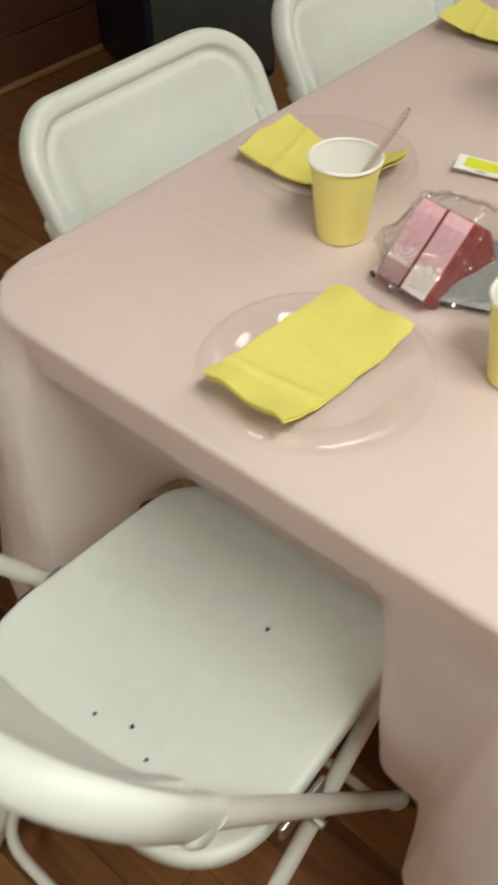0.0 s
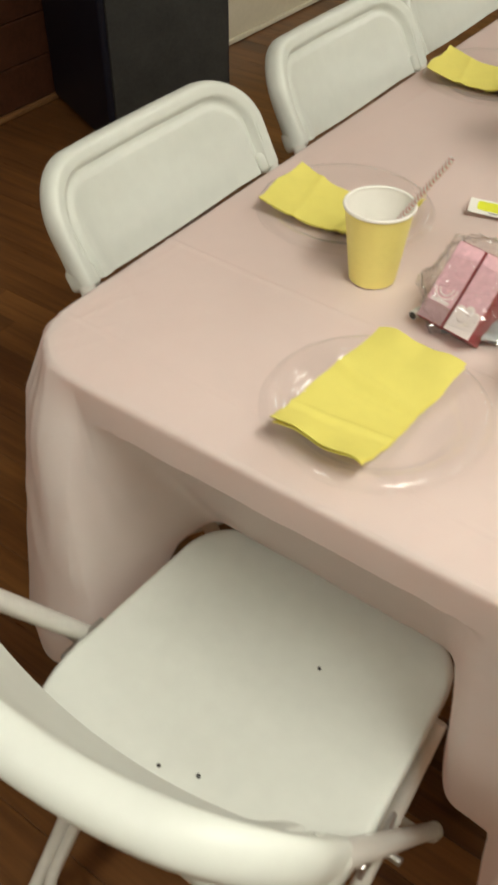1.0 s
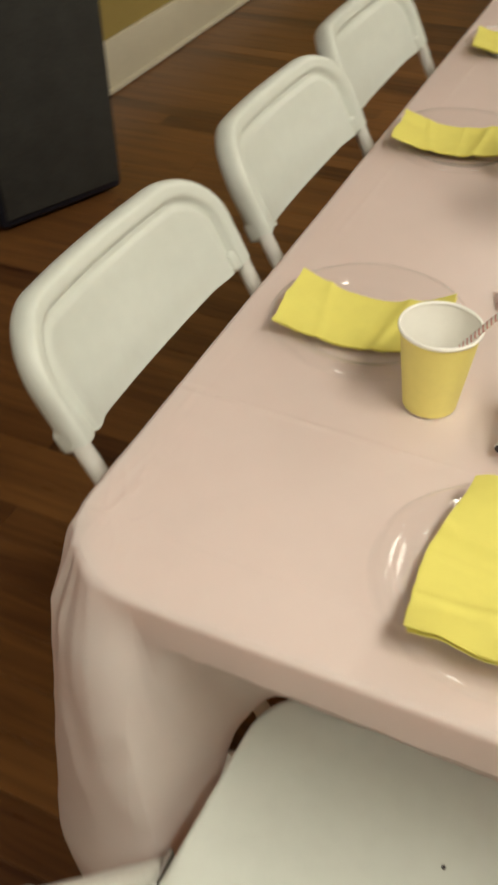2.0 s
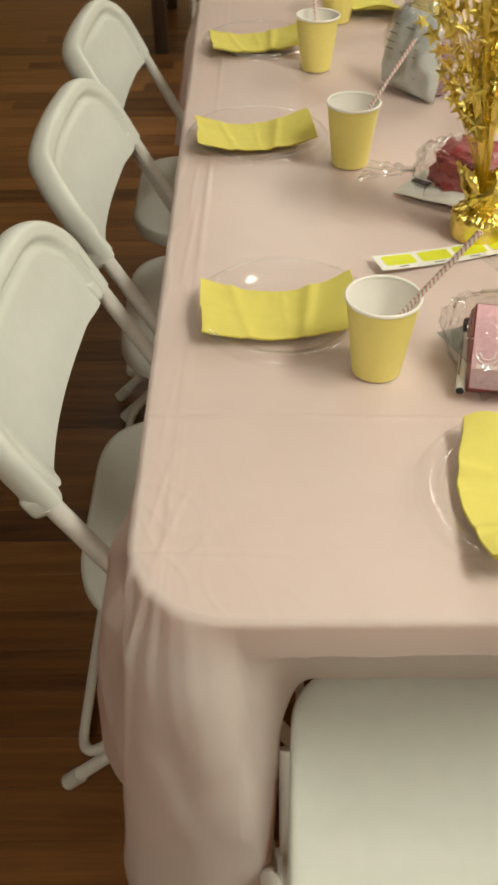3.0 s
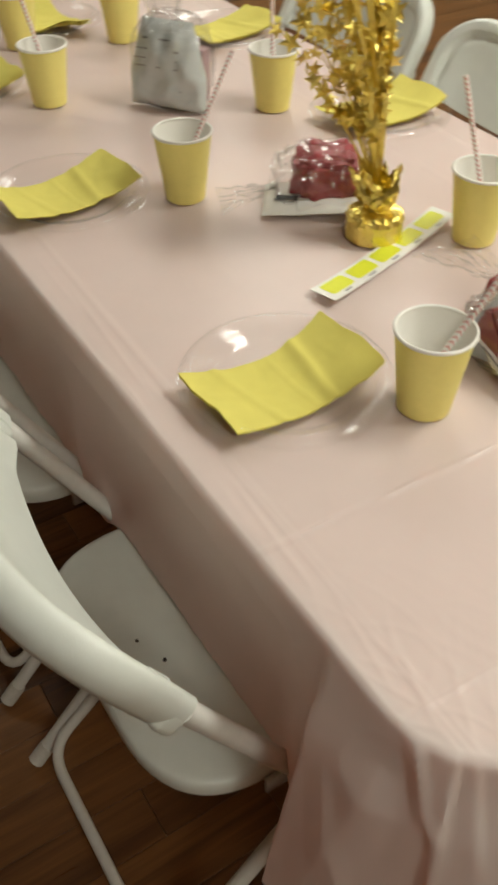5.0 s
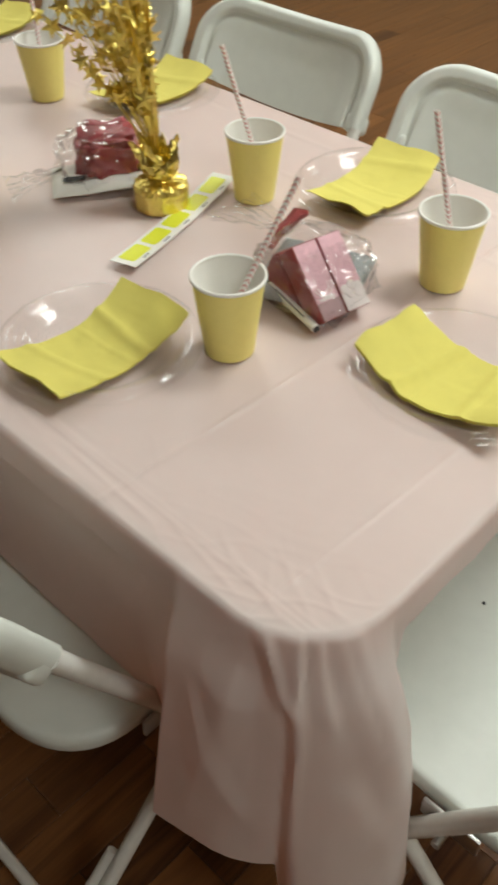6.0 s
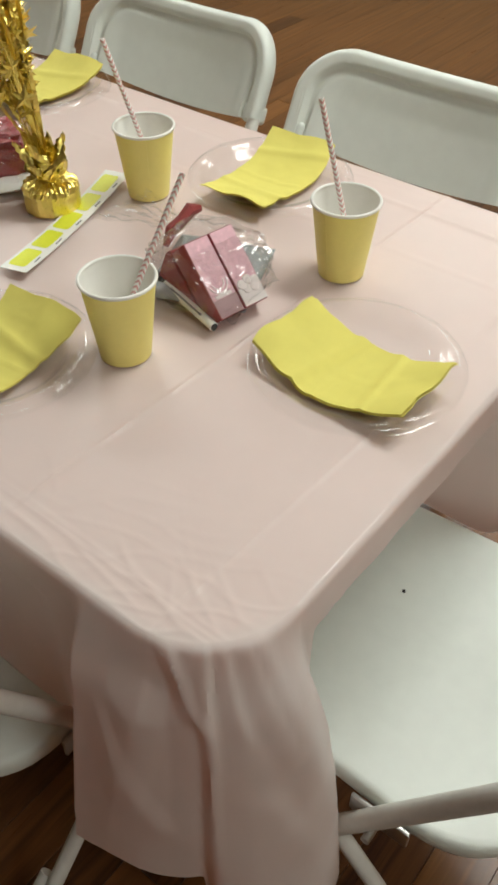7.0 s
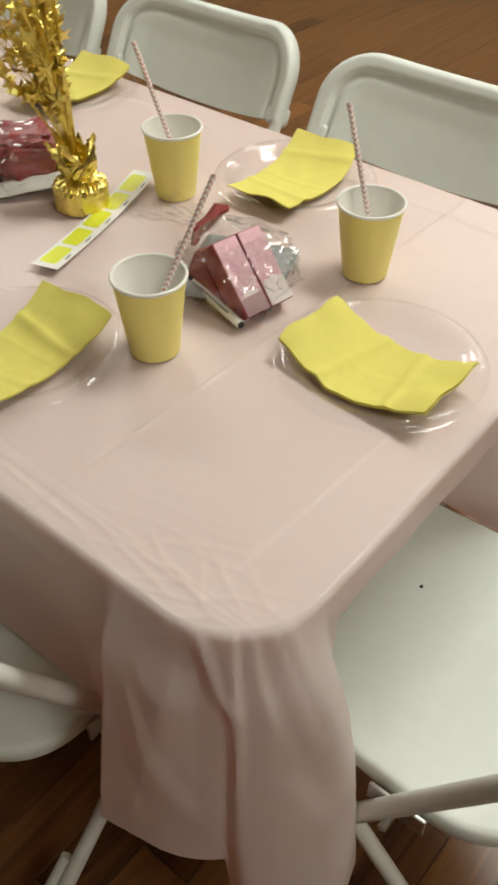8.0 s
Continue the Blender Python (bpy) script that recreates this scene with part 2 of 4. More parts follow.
def sweep(pts, r, n=12, caps=True):
    """A round tube along a line; r may change along it."""
    bm = bmesh.new()
    pts = [Vector(p) for p in pts]
    rs = r if isinstance(r, (list, tuple)) else [r] * len(pts)
    side = None
    rings = []
    for i, p in enumerate(pts):
        way = (pts[min(i + 1, len(pts) - 1)] - pts[max(i - 1, 0)]).normalized()
        if side is None:
            side = way.orthogonal().normalized()
        side = (side - way * side.dot(way)).normalized()
        up = way.cross(side)
        rings.append([bm.verts.new(p + (side * math.cos(2 * math.pi * k / n) + up * math.sin(2 * math.pi * k / n)) * rs[i]) for k in range(n)])
    for a, b in zip(rings, rings[1:]):
        for k in range(n):
            bm.faces.new((a[k], a[(k + 1) % n], b[(k + 1) % n], b[k]))
    if caps:
        bm.faces.new(rings[0][::-1])
        bm.faces.new(rings[-1])
    return bm


def lathe(profile, n=48, wobble=None, closed=False):
    """A profile of (r, z) turned round the z axis."""
    bm = bmesh.new()
    rings = []
    for j, (r, z) in enumerate(profile):
        if r < 1e-6:
            rings.append([bm.verts.new((0, 0, z))])
            continue
        ring = []
        for k in range(n):
            a = 2 * math.pi * k / n
            dr, dz = wobble(j, a) if wobble else (0, 0)
            ring.append(bm.verts.new(((r + dr) * math.cos(a), (r + dr) * math.sin(a), z + dz)))
        rings.append(ring)
    pairs = list(zip(rings, rings[1:]))
    if closed:
        pairs.append((rings[-1], rings[0]))
    for a, b in pairs:
        for k in range(n):
            k2 = (k + 1) % n
            if len(a) == 1 and len(b) == 1:
                continue
            if len(a) == 1:
                bm.faces.new((a[0], b[k2], b[k]))
            elif len(b) == 1:
                bm.faces.new((a[k], a[k2], b[0]))
            else:
                bm.faces.new((a[k], a[k2], b[k2], b[k]))
    return bm


def sheet(nu, nv, place):
    """A grid of nu by nv cells; place(u, v) with u, v in 0..1."""
    bm = bmesh.new()
    rows = [[bm.verts.new(place(i / nu, j / nv)) for i in range(nu + 1)] for j in range(nv + 1)]
    for j in range(nv):
        for i in range(nu):
            bm.faces.new((rows[j][i], rows[j][i + 1], rows[j + 1][i + 1], rows[j + 1][i]))
    return bm


def solid(bm, depth):
    """Gives a sheet thickness."""
    bmesh.ops.recalc_face_normals(bm, faces=bm.faces)
    bmesh.ops.solidify(bm, geom=bm.faces[:], thickness=depth)
    return bm


def smooth_step(a, b, x):
    t = min(1.0, max(0.0, (x - a) / (b - a)))
    return t * t * (3 - 2 * t)


# ---- the room ----
X0, X1, Y0, Y1 = -1.80, 4.6, -3.2, 6.2
floor = tagged(new("floor"), "dark red-brown varnished strip floor with light boards", "floor", kind="structure")
part("subfloor", box(X1 - X0 + 0.4, Y1 - Y0 + 0.4, 0.06, pose((X0 + X1) / 2, (Y0 + Y1) / 2, -0.046)), GAP, floor, smooth=False)


def wall(name, sx, sy, sz, x, y, z, mat, label):
    return tagged(part(name, box(sx, sy, sz, pose(x, y, z)), mat, None, smooth=False), label, "wall", kind="structure")


wall("wall_west", 0.12, Y1 - 2.25, CEILING, -1.66, (Y1 + 2.25) / 2, CEILING / 2, WALL_PAINT, "mustard painted plaster wall above a cream baseboard")
# east, north and south walls are out of view, added to close the room
wall("wall_east", 0.12, Y1 - Y0, CEILING, X1 + 0.06, (Y0 + Y1) / 2, CEILING / 2, UNSEEN_WALL_PAINT, "unseen plain wall added to close the room")
wall("wall_north", X1 - X0, 0.12, CEILING, (X0 + X1) / 2, Y1 + 0.06, CEILING / 2, UNSEEN_WALL_PAINT, "unseen plain wall added to close the room")
wall("wall_south", X1 - X0, 0.12, CEILING, (X0 + X1) / 2, Y0 - 0.06, CEILING / 2, UNSEEN_WALL_PAINT, "unseen plain wall added to close the room")
wall_panelled = wall("wall_panelled", 0.10, 2.25 - Y0, CEILING, -1.833, (2.25 + Y0) / 2, CEILING / 2, PANEL_WOOD, "dark red-brown wood panelled wall over the floor")
tagged(part("ceiling", box(X1 - X0 + 0.3, Y1 - Y0 + 0.3, 0.08, pose((X0 + X1) / 2, (Y0 + Y1) / 2, CEILING + 0.04)), CEIL_PAINT, smooth=False),
       "plain white painted ceiling", "ceiling", kind="structure")
skirt = box(0.022, Y1 - 2.2, 0.19, pose(-1.589, (Y1 + 2.2) / 2, 0.095), 0.006)
merge(skirt, box(0.016, Y1 - 2.2, 0.02, pose(-1.57, (Y1 + 2.2) / 2, 0.012), 0.005))
tagged(part("baseboard", skirt, TRIM_PAINT), "tall cream painted wooden baseboard", "baseboard", kind="structure")
tagged(part("trim", box(0.024, 2.2 - Y0, 0.022, pose(-1.766, (2.2 + Y0) / 2, 0.011), 0.008), SHOE), "light varnished wooden shoe moulding", "trim", kind="structure")

# fixtures and glowing diffusers out of view, added at the assumed lamps
for px, py, watts in PANELS:
    fixture = thing("ceiling_light", "unseen white rectangular ceiling light with a glowing diffuser, added to light the room", "lamp", "ceiling lights", pose(px, py, CEILING))
    rim = bmesh.new()
    for sx, sy, x, y in ((0.66, 0.035, 0, 0.6125), (0.66, 0.035, 0, -0.6125), (0.035, 1.19, 0.3125, 0), (0.035, 1.19, -0.3125, 0)):
        merge(rim, box(sx, sy, 0.04, pose(x, y, -0.021), 0.004))
    part("frame", rim, CEIL_PAINT, fixture)
    glow = bpy.data.materials.new("lamp_diffuser")
    glow.use_nodes = True
    glow.node_tree.nodes["Principled BSDF"].inputs["Emission Color"].default_value = (*PANEL_COLOUR, 1)
    glow.node_tree.nodes["Principled BSDF"].inputs["Emission Strength"].default_value = 6
    part("diffuser", box(0.588, 1.188, 0.012, pose(0, 0, -0.02)), glow, fixture)

# ---- the loudspeaker by the wall ----
speaker = thing("loudspeaker", "black floor-standing loudspeaker cabinet with dark grey grille", "loudspeaker", "", pose(-1.445, 1.792, 0, 0, 0, -23.6))
part("cabinet", box(0.52, 0.44, 1.02, pose(0, 0, 0.522), 0.022, 3), NAVY_VINYL, speaker)
part("grille", box(0.016, 0.405, 0.97, pose(0.264, 0, 0.530), 0.006), GRILLE, speaker, "dark grey cloth grille")
for sx in (-0.20, 0.20):
    for sy in (-0.16, 0.16):
        part("foot", lathe([(0, 0), (0.02, 0), (0.024, 0.014), (0, 0.014)], 16), NAVY_VINYL, speaker).location = (sx, sy, 0)
part("badge", box(0.05, 0.004, 0.03, pose(-0.1, -0.222, 0.5), 0.001), CARD_WHITE, speaker, "small white sticker")


# ---- the table and its cloth ----
TW, TL, TOP = 0.76, 1.80, 0.742
CORNER = 0.092
table = thing("folding_table", "long rectangular folding table under a pink cloth", "table")
slab = box(TW - 0.008, TL - 0.018, 0.043, pose(TW / 2, TL / 2 + 0.005, TOP - 0.024))
bmesh.ops.bevel(slab, geom=[e for e in slab.edges if abs(e.verts[0].co.z - e.verts[1].co.z) > 0.02], offset=CORNER, segments=8, profile=0.5, affect="EDGES")
part("tabletop", slab, TABLE_PLASTIC, table)
for y in (0.36, TL - 0.36):
    for x in (0.24, TW - 0.24):
        part("leg", sweep([(x, y, 0), (x, y, TOP - 0.05)], 0.014), STEEL, table)
    part("stretcher", sweep([(0.24, y, 0.30), (TW - 0.24, y, 0.30)], 0.009), STEEL, table)

# chairs as (side, centre along the side); the cloth is pushed in by their seats
WEST = [0.434, 0.94, 1.395]
EAST = [0.425, 0.935, 1.42]
END_X, FAR_X = 0.335, 0.40


def push(px, py, nx, ny):
    """How far the seats press the cloth inwards at a point of the table's edge, and how much the cloth rests on them."""
    if ny < -0.5:
        k = 1 - smooth_step(0.17, 0.235, abs(px - END_X))
        return 0.118 * k, k
    if ny > 0.5:
        k = 1 - smooth_step(0.17, 0.26, abs(px - FAR_X))
        return 0.10 * k, k
    k = max(1 - smooth_step(0.20, 0.245, abs(py - c)) for c in (WEST if nx < 0 else EAST))
    return 0.004 * k, k


# the corner flap: way along the edge, and how far out each fold stands
FOLD_AT = (-0.15, -0.10, -0.050, -0.010, 0.008, 0.018, 0.026, 0.060, 0.125, 0.16)
FOLD_OUT = (0.004, 0.036, 0.062, 0.064, 0.060, 0.040, 0.044, 0.058, 0.071, 0.071)
HEM_AT = (-0.15, -0.10, -0.06, -0.025, 0.010, 0.020, 0.125, 0.16)
HEM_LENGTH = (0.350, 0.400, 0.450, 0.485, 0.470, 0.316, 0.312, 0.312)


# pleats of the corner flap: from (way along the edge, drop) to (way, drop), width of the blunt and of the sharp side, height
PLEATS = [(0.010, 0.010, 0.014, 0.310, 0.026, 0.006, 0.007), (0.036, 0.004, 0.014, 0.075, 0.014, 0.008, 0.006), (-0.004, 0.003, -0.012, 0.095, 0.010, 0.006, 0.0025),
          (-0.020, 0.004, -0.040, 0.140, 0.012, 0.008, 0.003), (-0.032, 0.004, -0.052, 0.130, 0.014, 0.012, 0.004), (-0.052, 0.130, -0.078, 0.300, 0.024, 0.014, 0.004),
          (0.055, 0.050, 0.085, 0.290, 0.045, 0.020, 0.004), (0.095, 0.090, 0.040, 0.250, 0.030, 0.014, 0.003), (-0.020, 0.170, -0.050, 0.300, 0.024, 0.012, 0.003)]

# short wrinkles that run out from the corner: from, to, height
WRINKLES = [(0.035, 0.035, 0.075, 0.115, 0.0022), (0.05, 0.02, 0.085, 0.080, 0.0020), (0.02, 0.060, 0.045, 0.150, 0.0022), (0.012, 0.10, 0.030, 0.21, 0.0020),
            (0.022, 0.075, 0.060, 0.105, 0.0016), (0.085, 0.012, 0.110, 0.055, 0.0014), (0.03, 0.12, 0.055, 0.165, 0.0016), (0.04, 0.06, 0.13, 0.16, 0.0012),
            (0.60, 0.05, 0.69, 0.03, 0.0012), (0.016, 0.22, 0.026, 0.36, 0.0016), (0.02, 0.52, 0.032, 0.74, 0.0014), (0.06, 0.25, 0.10, 0.31, 0.0010)]


def cloth_mesh():
    nx, drop_rows = 220, 64
    bm = bmesh.new()
    ys = [0.35 * (j / 130) ** 1.25 for j in range(130)] + [0.35 + (TL - 0.35) * j / 170 for j in range(171)]
    ny = len(ys) - 1
    across = [0.5 * (2 * i / nx - 1) + 0.5 * math.sin(math.pi / 2 * (2 * i / nx - 1)) for i in range(nx + 1)]

    def half(y):
        e = min(y, TL - y)
        return TW / 2 if e >= CORNER else TW / 2 - CORNER + math.sqrt(max(0.0, CORNER ** 2 - (CORNER - e) ** 2))

    def crease(v, c, w=0.0032, h=0.0012):
        return h * math.exp(-((v - c) / w) ** 2)

    rows = []
    for y in ys:
        row = []
        for i in range(nx + 1):
            x = TW / 2 + across[i] * half(y)
            z = TOP
            z += crease(y, 0.270 - 0.034 * x, 0.0024, 0.0015) + crease(y, 0.076 - 0.040 * x, 0.0024, 0.0008) + crease(x, 0.026 + 0.022 * y, 0.0022, 0.0004) + crease(x, 0.0325 + 0.018 * y, 0.0022, 0.0003) + crease(x, 0.60, 0.004, 0.0005)
            z += crease(y, 0.92, 0.004, 0.0008) + crease(y, 1.35) + crease(x, 0.70 + 0.01 * y, 0.005)
            near = max(0.0, 1 - math.hypot(x - 0.05, y - 0.08) / 0.17)
            z += 0.0005 * near ** 0.7 * max(0.0, 1 - 3.4 * abs(noise.noise((x * 44 + y * 20, y * 12 - x * 14, 1.7)))) ** 2
            side = max(0.0, 1 - min(x, TW - x) / 0.07)
            z += 0.0004 * side * max(0.0, 1 - 3.0 * abs(noise.noise((x * 34, y * 8, 4.2)))) ** 2
            for ax, ay, bx, by, h in WRINKLES:
                along, length2 = (x - ax) * (bx - ax) + (y - ay) * (by - ay), (bx - ax) ** 2 + (by - ay) ** 2
                t = along / length2
                if -0.1 < t < 1.1:
                    off = abs((x - ax) * (by - ay) - (y - ay) * (bx - ax)) / math.sqrt(length2)
                    z += 0.22 * h * math.exp(-(off / 0.0030) ** 2) * smooth_step(-0.1, 0.15, t) * smooth_step(1.1, 0.7, t)
            z += 0.0007 * noise.noise((x * 6, y * 6, 0.5))
            row.append(bm.verts.new((x, y, z)))
        rows.append(row)
    for j in range(ny):
        for i in range(nx):
            bm.faces.new((rows[j][i], rows[j][i + 1], rows[j + 1][i + 1], rows[j + 1][i]))
    loop = rows[0][:] + [r[-1] for r in rows[1:]] + rows[-1][-2::-1] + [r[0] for r in rows[-2:0:-1]]
    rings = [loop]
    info = []
    for v in loop:
        x, y = v.co.x, v.co.y
        cx, cy = min(max(x, CORNER), TW - CORNER), min(max(y, CORNER), TL - CORNER)
        n = Vector((x - cx, y - cy, 0))
        n = n.normalized() if n.length > 1e-6 else Vector((0, -1 if y < TL / 2 else 1, 0))
        info.append((x, y, v.co.z, n, *push(x, y, n.x, n.y)))
    # the pressing-in fades round the corners
    count = len(info)
    press, rest = [i[4] for i in info], [i[5] for i in info]
    for _ in range(3):
        press = [sum(press[(k + d) % count] for d in range(-4, 5)) / 9 for k in range(count)]
        rest = [sum(rest[(k + d) % count] for d in range(-2, 3)) / 5 for k in range(count)]
    # signed way along the edge from the middle of the next corner; positive on the long sides
    quarter = CORNER * math.pi / 4

    def from_corner(x, y, n):
        if min(abs(n.x), abs(n.y)) > 0.01:
            return (math.pi / 4 - math.atan2(abs(n.y), abs(n.x))) * CORNER
        if abs(n.x) > 0.5:
            return quarter + min(y, TL - y) - CORNER
        return -quarter - (min(x, TW - x) - CORNER)

    for r in range(1, drop_rows + 1):
        f = r / drop_rows
        ring = []
        for k, (x, y, z0, n, _, _) in enumerate(info):
            c = from_corner(x, y, n)
            ac = abs(c)
            edge_of_flap = 0.122 if c > 0 else 0.042 + 0.056 * f
            flap = 1 - smooth_step(edge_of_flap, edge_of_flap + 0.022, ac)
            p, reach = press[k] * (1 - flap), rest[k] * (1 - flap)
            length = 0.345 + 0.008 * noise.noise((x * 5, y * 5, 7))
            length += (float(np.interp(c, HEM_AT, HEM_LENGTH)) - length) * smooth_step(0.0, 0.25, flap)
            reach *= 1 - smooth_step(0.0, 0.25, flap)
            length += (0.296 - length) * reach
            d = length * f ** 1.6
            hang = max(0.0, d - 0.047)
            g = hang / 0.32
            t = n.x * y * 21 - n.y * x * 21
            out = 0.006 * (1 - math.exp(-d / 0.0022))
            out -= p * min(1.1, hang / 0.24) + (0.007 + 0.018 * min(1, p / 0.06)) * reach * min(1, hang / 0.014)
            opened = min(1.25, 0.25 * smooth_step(0.0, 0.08, d) + 0.75 * d / 0.31)
            out += flap * opened * float(np.interp(c, FOLD_AT, FOLD_OUT))
            # crisp pleats that run down and away from the corner
            for c0, d0, c1, d1, blunt, sharp, height in PLEATS:
                t = (d - d0) / (d1 - d0)
                if -0.15 < t < 1.15:
                    off = c - (c0 + (c1 - c0) * t)
                    h = max(0.0, 1 - off / blunt) if off > 0 else max(0.0, 1 + off / sharp)
                    out += flap * height * h * smooth_step(-0.15, 0.12, t) * smooth_step(1.15, 0.75, t)
            out -= flap * 0.009 * max(0.0, 1 - math.hypot((c - 0.050) / 0.034, (d - 0.050) / 0.034))
            out += flap * 0.0028 * min(1, d / 0.08) * (abs(noise.noise((c * 9 + d * 3, d * 5 - c * 4, 2.2))) - 0.2)
            out += (1 - reach) * (1 - flap) * g * (0.010 * math.sin(t * 2.1 + 1.0) + 0.008 * noise.noise((x * 11, y * 11, d * 4)))
            out += (0.0012 + 0.0014 * (1 - flap)) * noise.noise((x * 16, y * 16, d * 11)) * min(1, d / 0.06)
            out += 0.0016 * (abs(noise.noise((x * 24 + d * 24, y * 24 - d * 16, 3.0))) - 0.2) * min(1, d / 0.06)
            ring.append(bm.verts.new((x + n.x * out, y + n.y * out, z0 - d)))
        rings.append(ring)
    for a, b in zip(rings, rings[1:]):
        for k in range(count):
            k2 = (k + 1) % count
            bm.faces.new((a[k], b[k], b[k2], a[k2]))
    # the near end of the table stands a little further in
    for v in bm.verts:
        v.co.y += 0.010 * (1 - smooth_step(0.0, 0.35, v.co.y)) * (1 - 0.6 * smooth_step(0.04, 0.12, TOP - v.co.z))
    return bm


cloth = part("tablecloth", cloth_mesh(), CLOTH)
tagged(cloth, "pale pink plastic tablecloth with packing creases over the table", "tablecloth")


# ---- folding chairs ----
LEAN = math.radians(28.4)
UPWAY, FRONT = Vector((0, -math.sin(LEAN), math.cos(LEAN))), Vector((0, math.cos(LEAN), math.sin(LEAN)))
RIVET = Vector((0, 0, 0.712))


def on_tube(s):
    """A point of the leaning front tube, s metres up from the rivet."""
    return RIVET + UPWAY * s


SHELL_LEAN = math.radians(27.0)
SHELL_UP, SHELL_FRONT = Vector((0, -math.sin(SHELL_LEAN), math.cos(SHELL_LEAN))), Vector((0, math.cos(SHELL_LEAN), math.sin(SHELL_LEAN)))


def on_shell(s):
    """A point of the backrest's middle plane, s metres up from the rivet."""
    return RIVET + SHELL_UP * s


def backrest_mesh():
    W, H, R = 0.2225, 0.158, 0.092
    low = -0.058
    nu, nv = 96, 34
    bm = bmesh.new()

    def place(u, v, front):
        w = H * (1 - (1 - v) ** 1.6)
        hw = W if w < H - R else W - R + math.sqrt(max(0.0, R * R - (w - H + R) ** 2))
        a = 2 * u - 1
        a = math.copysign(1 - (1 - abs(a)) ** 1.5, a)
        x = a * hw
        # distance to the side and top edge
        if w > H - R and abs(x) > W - R:
            e = R - math.hypot(abs(x) - (W - R), w - (H - R))
        else:
            e = min(W - abs(x), H - w)
        e = max(0.0, e)
        roll = math.sqrt(max(0.0, 1 - (1 - min(1, e / 0.012)) ** 2))
        if front:
            off = 0.0205 * roll - 0.0090 * smooth_step(0.024, 0.031, e) + 0.0025 * smooth_step(0.036, 0.043, e) - 0.002 * smooth_step(0.05, 0.08, e)
            off += 0.007 * smooth_step(0.034, 0.042, e) * smooth_step(0.140, 0.175, abs(x)) * (1 - v) ** 3
        else:
            off = -0.019 * roll - 0.003 * smooth_step(0.012, 0.026, e) + 0.011 * smooth_step(0.034, 0.042, e) - 0.004 * smooth_step(0.048, 0.058, e) + 0.011 * smooth_step(0.068, 0.080, e)
        bow = -0.044 * (1 - (x / W) ** 2)
        dip = -0.016 * (1 - (x / W) ** 2) * (1 - v) ** 3
        p = on_shell(low + w + dip) + SHELL_FRONT * (off + bow)
        return Vector((x, p.y, p.z))

    sides = []
    for front in (True, False):
        sides.append([[bm.verts.new(place(i / nu, j / nv, front)) for i in range(nu + 1)] for j in range(nv + 1)])
    for g in sides:
        for j in range(nv):
            for i in range(nu):
                bm.faces.new((g[j][i], g[j][i + 1], g[j + 1][i + 1], g[j + 1][i]))
    f, b = sides
    for i in range(nu):
        bm.faces.new((f[0][i], f[0][i + 1], b[0][i + 1], b[0][i]))
        bm.faces.new((f[nv][i], f[nv][i + 1], b[nv][i + 1], b[nv][i]))
    for j in range(nv):
        bm.faces.new((f[j][0], f[j + 1][0], b[j + 1][0], b[j][0]))
        bm.faces.new((f[j][nu], f[j + 1][nu], b[j + 1][nu], b[j][nu]))
    bmesh.ops.remove_doubles(bm, verts=bm.verts, dist=0.0002)
    return bm


SEAT_Z = 0.436


def seat_mesh():
    """A dished slab with rounded corners, narrower in front."""
    n = 120
    rear, front = 0.012, 0.415
    outline = []
    corners = [(-0.204, rear, 0.130), (0.204, rear, 0.130), (0.182, front, 0.085), (-0.182, front, 0.085)]
    pts = [Vector((x, y, 0)) for x, y, _ in corners]
    for i in range(4):
        a, b, c, r = pts[i - 1], pts[i], pts[(i + 1) % 4], corners[i][2]
        p, q = b + (a - b).normalized() * r, b + (c - b).normalized() * r
        for k in range(13):
            t = k / 12
            outline.append((1 - t) ** 2 * p + 2 * t * (1 - t) * b + t * t * q)
        for k in range(1, 9):
            outline.append(q.lerp(c + (b - c).normalized() * corners[(i + 1) % 4][2], k / 9))
    mid = Vector((0, 0.21, 0))
    bm = bmesh.new()

    def level(p, rho, e):
        y = p.y
        return SEAT_Z - 0.010 * (1 - rho ** 2) - 0.012 * smooth_step(0.33, 0.42, y) + 0.006 * smooth_step(0.10, 0.0, y) + e

    prof = [(0.0, 0), (0.2, 0), (0.4, 0), (0.6, 0), (0.75, 0), (0.88, 0), (0.95, 0), (0.975, -0.001), (0.99, -0.004), (1.0, -0.010), (1.0, -0.022), (0.985, -0.028), (0.95, -0.028), (0.93, -0.016), (0.5, -0.016), (0.0, -0.016)]
    rings = []
    for rho, e in prof:
        if rho == 0:
            rings.append([bm.verts.new((mid.x, mid.y, level(mid, 0, e)))])
        else:
            ring = []
            for p in outline:
                q = mid.lerp(p, rho)
                ring.append(bm.verts.new((q.x, q.y, level(q, rho, e))))
            rings.append(ring)
    for a, b in zip(rings, rings[1:]):
        m = max(len(a), len(b))
        for k in range(m):
            k2 = (k + 1) % m
            if len(a) == 1:
                bm.faces.new((a[0], b[k], b[k2]))
            elif len(b) == 1:
                bm.faces.new((a[k], b[0], a[k2]))
            else:
                bm.faces.new((a[k], b[k], b[k2], a[k2]))
    return bm


